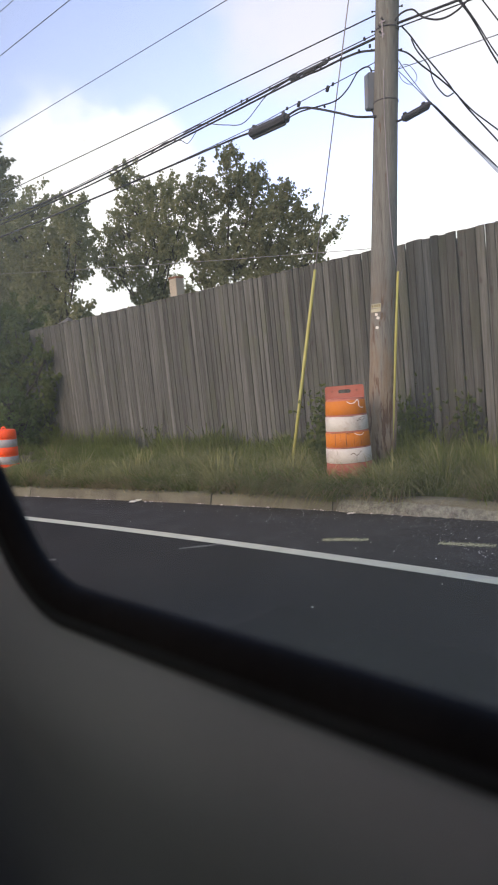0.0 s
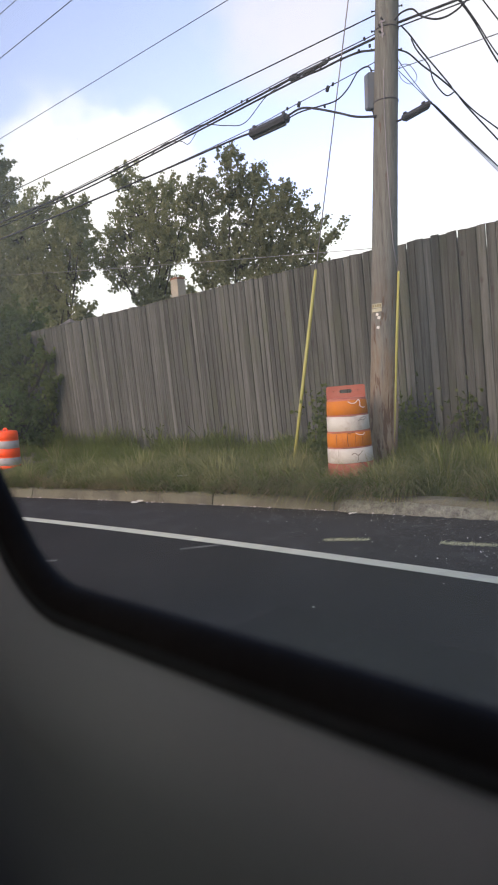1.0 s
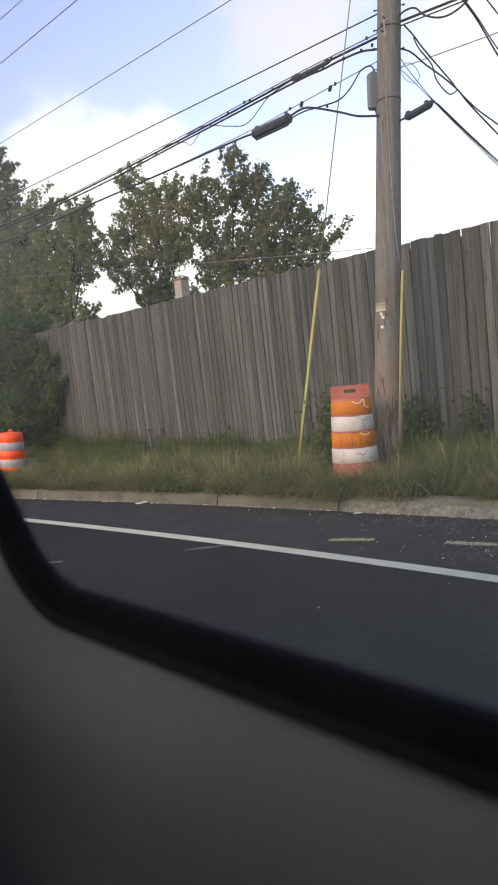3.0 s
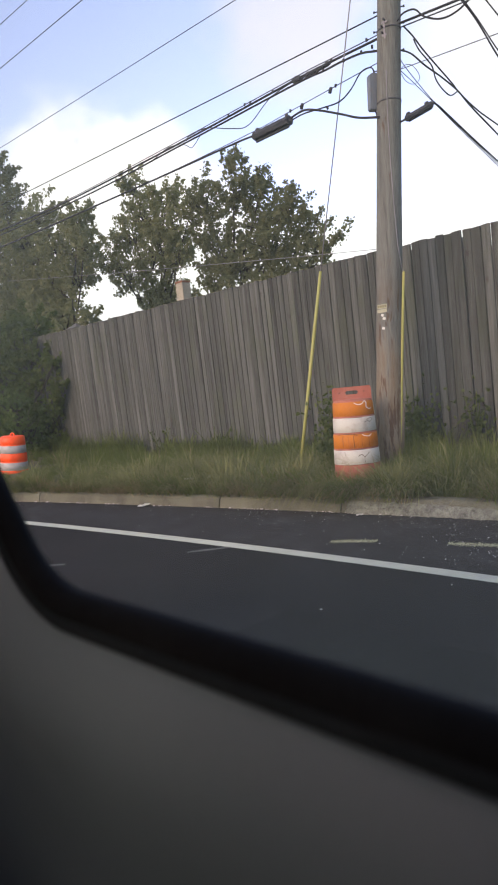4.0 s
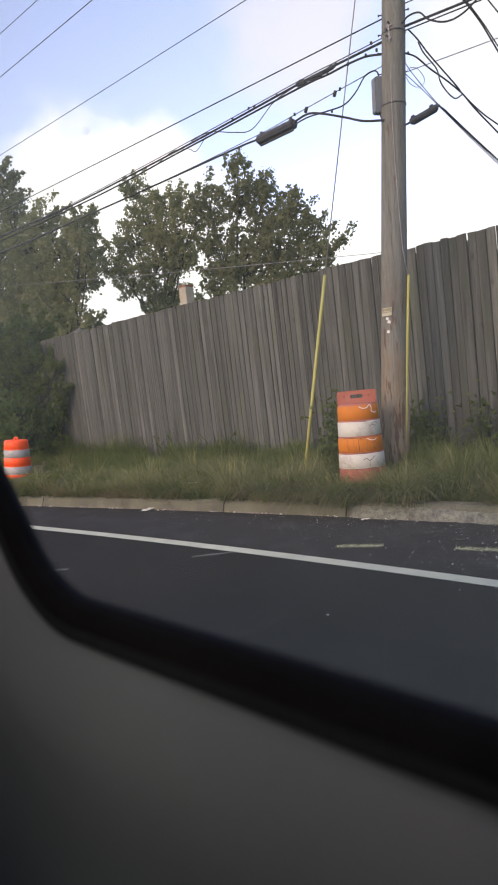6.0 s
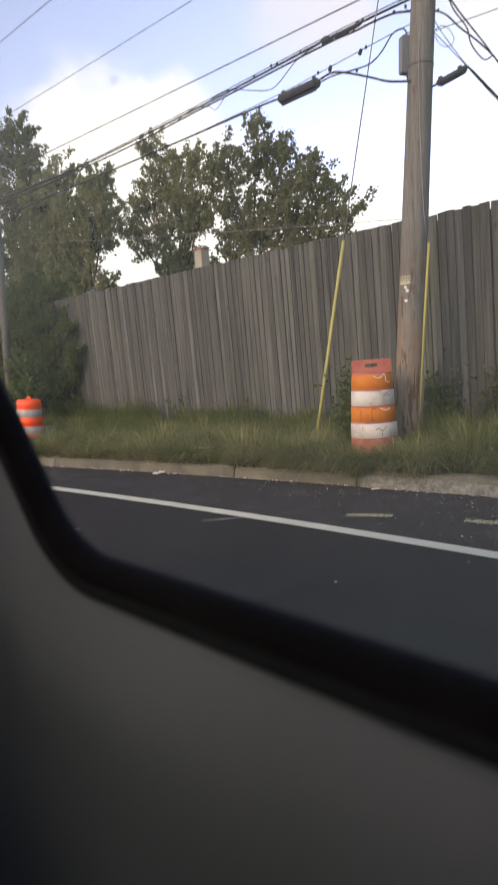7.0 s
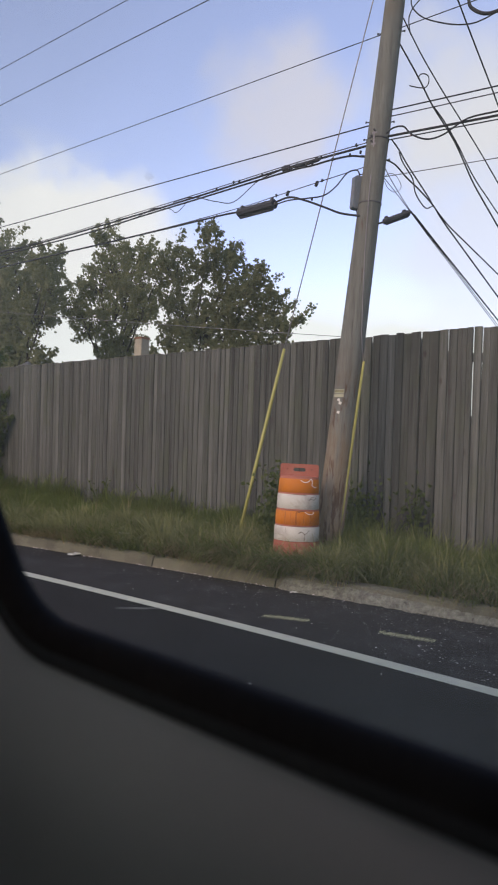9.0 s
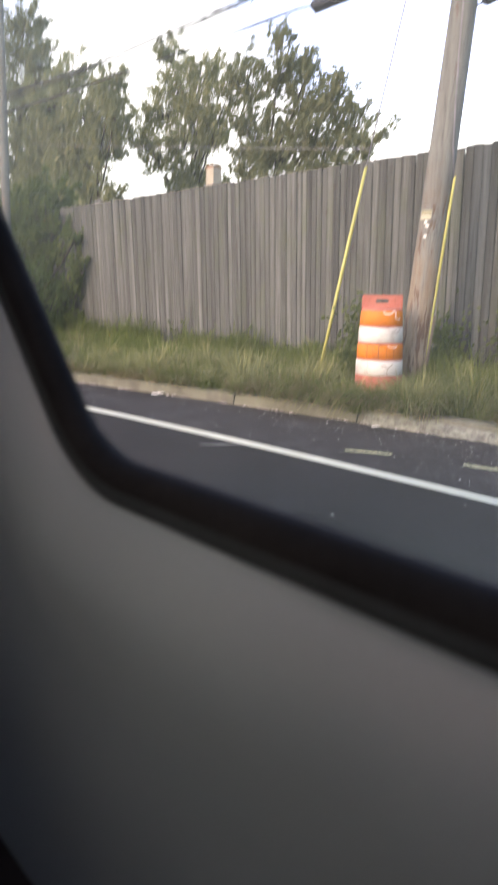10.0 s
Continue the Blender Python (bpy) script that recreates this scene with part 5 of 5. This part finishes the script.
# a shed farther back, of which the tip of the gable shows over the fence
shed = empty("shed", pose(-24.3, 14.0, 0, 0, 0, 60), "small shed with a pale metal roof behind the fence", "shed")
bm = bmesh.new()
box(bm, -1.4, 1.4, 0.1, 3.0, 0, 3.5)
part("wall", bm, M_WALL, shed, smooth=False)
for side in (-1, 1):
    bm = bmesh.new()
    lo, hi = ((side * 1.7, 3.43), (0.0, 4.41))
    vs = [bm.verts.new(c) for c in ((lo[0], -0.15, lo[1]), (hi[0], -0.15, hi[1]), (hi[0], 3.2, hi[1]), (lo[0], 3.2, lo[1]))]
    slab = bm.faces.new(vs if side < 0 else vs[::-1])
    bmesh.ops.solidify(bm, geom=[slab], thickness=0.07)
    part("roof_slope", bm, M_CAN_PALE, shed, "pale metal roof sheet", smooth=False)

# ---- road marks, litter and grit ----
def mark(name, x0, y0, x1, y1, w, material, label, n=1300):
    """A sprayed line: a thin coat of small dots, dense in the middle and thinning out at the sides."""
    rng = np.random.default_rng(int(abs(x0 * 1000)))
    a, b = np.array((x0, y0)), np.array((x1, y1))
    d = (b - a) / np.linalg.norm(b - a)
    s = np.array((-d[1], d[0]))
    t = rng.beta(1.15, 1.15, n)
    p = a + np.outer(t, b - a) + np.outer(rng.normal(size=n) * w * 0.33, s)
    r = rng.uniform(0.0015, 0.005, n)
    ang = rng.uniform(0, 6.28, n)
    verts, faces = [], []
    for i in range(n):
        for k in range(5):
            verts.append((p[i, 0] + r[i] * math.cos(ang[i] + k * 1.2566), p[i, 1] + r[i] * math.sin(ang[i] + k * 1.2566), 0.003 + 0.002 * i / n))
        faces.append(tuple(range(i * 5, i * 5 + 5)))
    return tagged(put(name, mesh_from(name, verts, faces, material)), label, "road marking", kind="structure")


mark("paint_mark", -3.36, 3.92, -3.05, 4.085, 0.075, M_YELLOW_MARK, "short sprayed yellow survey mark on the shoulder")
mark("paint_mark", -2.555, 4.23, -2.18, 4.345, 0.075, M_YELLOW_MARK, "short sprayed yellow survey mark on the shoulder")
mark("paint_mark", -4.15, 3.155, -3.965, 3.43, 0.04, M_TICK, "faint grey paint tick across the lane")
mark("paint_mark", -4.84, 2.37, -4.75, 2.44, 0.03, M_TICK, "faint grey paint tick across the lane")


def scrap(name, x, y, z, w, d, seed, label, category="litter"):
    bm = bmesh.new()
    r = bmesh.ops.create_grid(bm, x_segments=6, y_segments=4, size=0.5)
    for v in bm.verts:
        k = noise.noise(Vector((v.co.x * 4 + seed, v.co.y * 4, 0)))
        v.co = Vector((v.co.x * w, v.co.y * d, 0.2 * d + 0.3 * d * abs(k)))
    bmesh.ops.solidify(bm, geom=bm.faces[:], thickness=0.002)
    return tagged(part(name, bm, M_WHITE_BIT, None, m=pose(x, y, z, 0, 0, seed * 37 % 180), smooth=False), label, category, "litter")


scrap("paper_scrap", -6.44, 4.36, 0.0, 0.2, 0.08, 3, "crumpled white paper on the asphalt by the kerb")
scrap("paper_scrap", -6.18, 4.81, 0.24, 0.11, 0.07, 7, "crumpled white paper caught in the grass")
scrap("paper_scrap", -2.4, 2.685, 0.0, 0.013, 0.008, 5, "tiny white scrap on the asphalt lane")
scrap("paper_scrap", -3.78, 4.83, 0.0, 0.07, 0.04, 2, "small white scrap at the foot of the kerb")


def grit():
    """Loose stones on the shoulder, thicker towards the kerb joint."""
    rng = np.random.default_rng(5)
    verts, faces = [], []
    base = [(1, 0, -0.2), (-0.4, 0.9, -0.2), (-0.5, -0.85, -0.2), (0.1, 0.1, 0.9), (0.6, 0.7, 0.25), (-0.8, 0.1, 0.3)]
    tris = [(0, 4, 3), (4, 1, 3), (1, 5, 3), (5, 2, 3), (2, 0, 3), (0, 1, 4), (1, 2, 5), (0, 2, 1)]
    for k in range(4600):
        x = -3.0 + rng.normal() * 1.9 if k < 2400 else rng.uniform(-10, 1)
        top = kerb_y(x)
        y = top - abs(rng.normal()) * 0.45 - 0.02
        if k < 700:
            x, y = -2.0 + rng.normal() * 0.45, 4.05 + rng.normal() * 0.22
        s = 0.0016 + 0.0052 * rng.random() ** 5
        if k > 3700:
            if noise.noise(Vector((x * 2.3, 0, 2))) < -0.1:
                continue
            y = top - 0.004 - abs(rng.normal()) * 0.018
            s = 0.003 + 0.012 * rng.random() ** 3
        if y < line_y(x) - 0.6:
            continue
        a = rng.uniform(0, 6.28)
        o = len(verts)
        for p in base:
            verts.append((x + s * (p[0] * math.cos(a) - p[1] * math.sin(a)), y + s * (p[0] * math.sin(a) + p[1] * math.cos(a)), 0.004 + s * (p[2] * 0.7 + 0.15)))
        faces += [tuple(i + o for i in t) for t in tris]
    tagged(put("grit", mesh_from("grit", verts, faces, M_STONE)), "pale loose grit scattered on the asphalt shoulder", "gravel", kind="stuff")


grit()
# crumbled strip of old gutter before the newer kerb
strip_x = spread([(-4.0, 3.0, 0.035)])
gvv, gff = [], []
for i, x in enumerate(strip_x):
    e = min(1.0, (x + 4.0) / 0.05)
    w = (0.05 + 0.02 * noise.noise(Vector((x * 3.1, 0, 0))) + 0.016 * noise.noise(Vector((x * 17, 3, 0)))) * e
    tall = (0.05 + 0.055 * max(0.0, min(1.0, (-2.0 - x) / 1.3)) + 0.012 * noise.noise(Vector((x * 11, 7, 0)))) * e
    for k in range(5):
        t = k / 4
        gvv.append((x, kerb_y(x) + 0.015 - w * (1 - t), 0.003 + t ** 0.6 * tall + 0.01 * noise.noise(Vector((x * 30, t * 9, 1)))))
for i in range(len(strip_x) - 1):
    for k in range(4):
        gff.append((i * 5 + k, (i + 1) * 5 + k, (i + 1) * 5 + k + 1, i * 5 + k + 1))
tagged(put("gutter", mesh_from("gutter", gvv, gff, M_GUTTER)), "crumbling pale concrete gutter along the kerb foot", "gutter", kind="structure")


# ---- grass of the verge ----
LOW = ((-10.85, 4.87, 0.7), (-10.2, 4.57, 0.6), (-4.41, 5.66, 0.5))


def grass(name, n, seed, material, hmin, hmax, width, label, place, per=26, droop=1.0):
    """Tufts of arching blades, each of two bent lengths and a tip."""
    rng = np.random.default_rng(seed)
    cx, cy, cz, ch, cl = place(rng, n // per)
    k = np.repeat(np.arange(len(cx)), per)
    n = len(k)
    a = rng.uniform(0, 2 * np.pi, n)
    off = np.abs(rng.normal(size=n)) * 0.055
    xs, ys, zs = cx[k] + np.cos(a) * off, cy[k] + np.sin(a) * off, cz[k]
    tall = rng.uniform(0.7, 1.35, len(cx))[k]
    h = rng.uniform(hmin, hmax, n) * ch[k] * tall
    for px, py, pr in LOW:
        d = np.hypot(xs - px, ys - py)
        h *= np.clip((d - 0.1) / pr, 0.55, 1)
    lean = rng.normal(size=(len(cx), 2))[k] * 0.22
    arch = np.minimum(rng.gamma(2.2, 0.27, n) * droop, 1.5)
    ax, ay = np.cos(a) * arch + lean[:, 0], np.sin(a) * arch + lean[:, 1] + cl[k]
    reach = np.hypot(ax, ay) + 1e-6
    trim = np.minimum(1.0, 1.5 / reach)
    ax, ay = ax * trim, ay * trim
    w = width * rng.uniform(0.6, 1.3, n)
    twist = a + np.pi / 2 + rng.normal(size=n) * 0.5
    side = np.stack([np.cos(twist) * w / 2, np.sin(twist) * w / 2, np.zeros(n)], 1)
    base = np.stack([xs, ys, zs - 0.02], 1)
    rows = [base - side, base + side]
    for t, thin in ((0.4, 0.95), (0.75, 0.7)):
        p = base + np.stack([ax * h * t ** 1.7, ay * h * t ** 1.7, h * (t - 0.36 * np.minimum(reach, 2.2) * t ** 2.6)], 1)
        rows += [p - side * thin, p + side * thin]
    rows.append(base + np.stack([ax * h, ay * h, h * (1.0 - 0.5 * np.minimum(reach, 2.7))], 1))
    verts = np.stack(rows, 1).reshape(-1, 3)
    i = np.arange(n) * 7
    tri = np.stack([i, i + 1, i + 3, i, i + 3, i + 2, i + 2, i + 3, i + 5, i + 2, i + 5, i + 4, i + 4, i + 5, i + 6], 1).ravel()
    me = bpy.data.meshes.new(name)
    me.vertices.add(len(verts))
    me.vertices.foreach_set("co", verts.astype(np.float32).ravel())
    me.loops.add(len(tri))
    me.loops.foreach_set("vertex_index", tri.astype(np.int32))
    me.polygons.add(5 * n)
    me.polygons.foreach_set("loop_start", np.arange(0, 15 * n, 3, dtype=np.int32))
    me.update(calc_edges=True)
    me.materials.append(material)
    return tagged(put(name, me), label, "grass", kind="stuff")


def verge_place(rng, n, v0=0.2, v1=None, tuft=0.6):
    x = rng.uniform(-15.5, 2.0, n)
    keep = rng.random(n) < np.clip(1.15 - (np.abs(x + 5.0) / 14.0), 0.35, 1)
    x = x[keep]
    ky = np.array([kerb_y(v) for v in x])
    hi = FENCE_Y + 0.05
    y = ky + v0 + (hi - ky - v0) * rng.random(len(x))
    t = np.array([noise.noise(Vector((a * 1.7, b * 1.7, 4.0))) for a, b in zip(x, y)])
    ok = rng.random(len(x)) < 0.55 + t * 0.8
    x, y, t = x[ok], y[ok], t[ok]
    z = np.array([verge_z(a, b) for a, b in zip(x, y)])
    v = y - np.array([kerb_y(a) for a in x])
    hs = 0.48 + 0.15 * np.clip(v / 0.9, 0, 1) + tuft * t
    return x, y, z, np.clip(hs, 0.3, 1.6), np.zeros(len(x))


def edge_place(rng, n):
    """Long blades that hang over the kerb."""
    x = rng.uniform(-14, 2.0, n)
    t = np.array([noise.noise(Vector((a * 1.3, 0, 9.0))) for a in x])
    near = np.exp(-((x + 4.3) / 0.5) ** 2) + 0.8 * np.exp(-((x + 4.04) / 0.07) ** 2)
    ok = rng.random(n) < 0.65 + 0.6 * np.clip(t, -0.5, 1) + 0.7 * near
    x, t, near = x[ok], t[ok], near[ok]
    ky = np.array([kerb_y(v) for v in x])
    y = ky + 0.09 + 0.25 * rng.random(len(x))
    z = np.full(len(x), 0.125)
    bare = np.abs(x + 3.1) > 0.28
    x, y, z, near, t = x[bare], y[bare], z[bare], near[bare], t[bare]
    return x, y, z, 0.6 + 0.5 * near + 0.4 * t, -(0.35 + 0.4 * near) - 0.6 * rng.random(len(x)) ** 2


def fence_place(rng, n):
    """Taller growth along the foot of the fence."""
    x = rng.uniform(-15, 2.0, n)
    y = FENCE_Y - 0.05 - 0.5 * rng.random(n) ** 1.5
    z = np.array([verge_z(a, b) for a, b in zip(x, y)])
    t = np.array([noise.noise(Vector((a * 1.1, 0, 14.0))) for a in x])
    ok = rng.random(n) < 0.5 + t
    return x[ok], y[ok], z[ok], 0.62 + 0.5 * t[ok] + 0.25 * np.clip((-x[ok] - 8.5) / 4, 0, 1), np.zeros(ok.sum())


def pole_place(rng, n):
    """Rank tufts round the foot of the pole and on past it."""
    x = rng.uniform(-4.95, -1.2, n)
    y = 6.0 + 0.28 * rng.normal(size=n)
    ok = (np.hypot(x + 4.4, y - 5.66) > 0.3) & (np.hypot(x + 4.39, y - 6.2) > 0.17) & (rng.random(n) < np.exp(-((x + 3.9) / 1.1) ** 2) + 0.25)
    x, y = x[ok], y[ok]
    z = np.array([verge_z(a, b) for a, b in zip(x, y)])
    return x, y, z, rng.uniform(0.75, 1.25, len(x)), np.zeros(len(x))


def tussock_place(rng, n):
    """Single tussocks with long arching blades, thickest near the kerb."""
    x = np.clip(rng.normal(-4.0, 2.4, n), -12.5, 1.5)
    ky = np.array([kerb_y(v) for v in x])
    y = ky + 0.22 + 1.2 * rng.random(n) ** 1.6
    ok = (np.hypot(x + 4.41, y - 5.56) > 0.5) & (np.hypot(x + 4.39, y - 6.2) > 0.25) & (np.abs(x + 3.1) + 2.0 * np.abs(y - ky - 0.25) > 0.3)
    x, y = x[ok], y[ok]
    z = np.array([verge_z(a, b) for a, b in zip(x, y)])
    return x, y, z, rng.uniform(0.7, 1.15, len(x)), np.full(len(x), -0.15)


def joint_place(rng, n):
    """The open joint of the kerb."""
    x = -4.035 + rng.uniform(-0.03, 0.02, n)
    y = kerb_y(-4.035) + rng.uniform(-0.01, 0.14, n)
    return x, y, np.full(n, 0.11), rng.uniform(0.7, 1.1, n), np.full(n, -0.75)


grass("grass_tussocks", 15600, 8, M_GRASS_LT, 0.26, 0.46, 0.008, "pale arching grass tussocks along the verge", tussock_place, 60, 1.7)
grass("tall_grass", 15000, 7, M_GRASS, 0.24, 0.42, 0.0055, "rank tall grass round the foot of the pole", pole_place)
grass("grass", 150000, 1, M_GRASS, 0.16, 0.38, 0.0075, "long uncut green grass on the verge", verge_place)
grass("dry_grass", 10000, 2, M_STRAW, 0.16, 0.4, 0.005, "dry straw-coloured stalks among the grass", verge_place)
grass("kerb_grass", 26000, 3, M_GRASS, 0.2, 0.38, 0.0065, "long grass blades drooping over the kerb", edge_place)
grass("dry_kerb_grass", 25000, 6, M_STRAW, 0.16, 0.34, 0.006, "dead brown grass drooping over the kerb", edge_place)
grass("grass_tuft", 320, 9, M_GRASS, 0.1, 0.22, 0.006, "small grass tuft rooted in the kerb joint", joint_place, 20, 1.2)
grass("fence_grass", 9000, 4, M_GRASS, 0.3, 0.6, 0.010, "tall grass and weeds along the fence foot", fence_place)

# ---- fence: upright weathered boards on rails ----
fence = empty("fence", pose(-6, FENCE_Y, 0), "tall weathered grey board fence with uneven upright planks", "fence")
for z in (0.55, 1.5, 2.4):
    bm = bmesh.new()
    box(bm, FENCE_X0 + 6, FENCE_X1 + 6, 0.03, 0.07, z - 0.045, z + 0.045)
    part("rail", bm, M_RAIL, fence, "rough wooden rail behind the boards", smooth=False)
for i in range(8):
    bm = bmesh.new()
    box(bm, -0.05, 0.05, 0.095, 0.19, 0.0, 2.5)
    part("post", bm, M_RAIL, fence, "square wooden post", Matrix.Translation((FENCE_X0 + 6.3 + i * 2.55, 0, 0)), smooth=False)


def board_mesh(w, seed):
    """A sawn board, slightly cupped, with an uneven top."""
    rnd = random.Random(seed)
    verts, faces = [], []
    zs = [0.0, 0.6, 1.2, 1.8, 2.3, 2.56]
    bow = rnd.uniform(-0.0025, 0.0025)
    cup = rnd.uniform(-0.004, 0.004)
    slope = rnd.uniform(-0.004, 0.004)
    for i, z in enumerate(zs):
        t = z / 2.56
        ox = bow * math.sin(t * math.pi)
        for x, y in ((-w / 2, 0.0), (-w / 2 + 0.005, -0.011), (0, -0.011 + cup), (w / 2 - 0.005, -0.011), (w / 2, 0.0), (w / 2, 0.011), (-w / 2, 0.011)):
            zz = z + (slope * x / w * 2 if i == len(zs) - 1 else 0)
            verts.append((x + ox, y, zz))
    k = 7
    for i in range(len(zs) - 1):
        for j in range(k):
            faces.append((i * k + j, i * k + (j + 1) % k, (i + 1) * k + (j + 1) % k, (i + 1) * k + j))
    faces.append(tuple(range(k - 1, -1, -1)))
    faces.append(tuple(range((len(zs) - 1) * k, len(zs) * k)))
    return mesh_from("board", verts, faces, M_BOARD)


boards = [(w, board_mesh(w, 40 + i)) for i, w in enumerate((0.084, 0.09, 0.096, 0.1, 0.104, 0.108, 0.116, 0.094, 0.099, 0.107))]
rb = random.Random(8)
SLITS = ((-4.9, 2.6), (-4.38, 2.42), (-3.745, 2.66), (-3.525, 2.58), (-3.135, 1.93))
x = FENCE_X0
while x < FENCE_X1:
    w, me = rb.choice(boards)
    gap = rb.choice((0.001, 0.001, 0.002, 0.004, 0.0015, 0.002))
    wide = 1.0
    for gx, _ in SLITS:
        if x + 0.05 < gx < x + w + 0.05:
            wide, gap = (gx - 0.004 - x) / w, 0.009
    far = max(0.0, min(1.0, (-x - 3.0) / 10.0))
    dy = rb.uniform(-0.0045, 0.004)
    put("board", me, fence, m=pose(x + w * wide / 2 + 6 - 0.02, dy, 0.155 + rb.choice((0, 0, 0, 0.004, -0.004, 0.006, -0.012)) + rb.uniform(-0.003, 0.003), 0.4 + 1.4 * far + rb.uniform(-0.2, 0.2), -0.7 - 1.6 * far + rb.gauss(0, 0.05), rb.uniform(-0.9, 0.9)) @ Matrix.Diagonal((wide, 1, 1, 1)))
    x += w * wide + gap
# inner boards that close the joints from behind
bm = bmesh.new()
x = FENCE_X0 - 0.05
while x < FENCE_X1:
    top = 2.66
    for gx, low in SLITS:
        if x + 0.09 > gx - 0.08 and x < gx - 0.02:
            top = low - 0.16
    box(bm, x + 6, x + 6.088, 0.074, 0.09, 0.14, top)
    x += 0.09
part("inner_boards", bm, M_RAIL, fence, "inner layer of boards behind the joints", smooth=False)["kind"] = "stuff"
# splintered places low on the old boards
rs = random.Random(21)
for k in range(16):
    sx, sz = -9.7 + rs.gauss(0, 0.5), rs.uniform(0.35, 0.85)
    h, w = rs.uniform(0.05, 0.2), rs.uniform(0.006, 0.014)
    bm = bmesh.new()
    vs = [bm.verts.new(p) for p in ((0, 0, 0), (w, 0, h * 0.3), (w * 0.5, 0, h), (-w * 0.6, 0, h * 0.6), (-w * 0.3, 0, h * 0.2))]
    face = bm.faces.new(vs)
    bmesh.ops.solidify(bm, geom=[face], thickness=0.004)
    part("splinter", bm, M_CRACK, fence, "dark splintered gash", Matrix.Translation((sx + 6, -0.026, sz)), smooth=False)
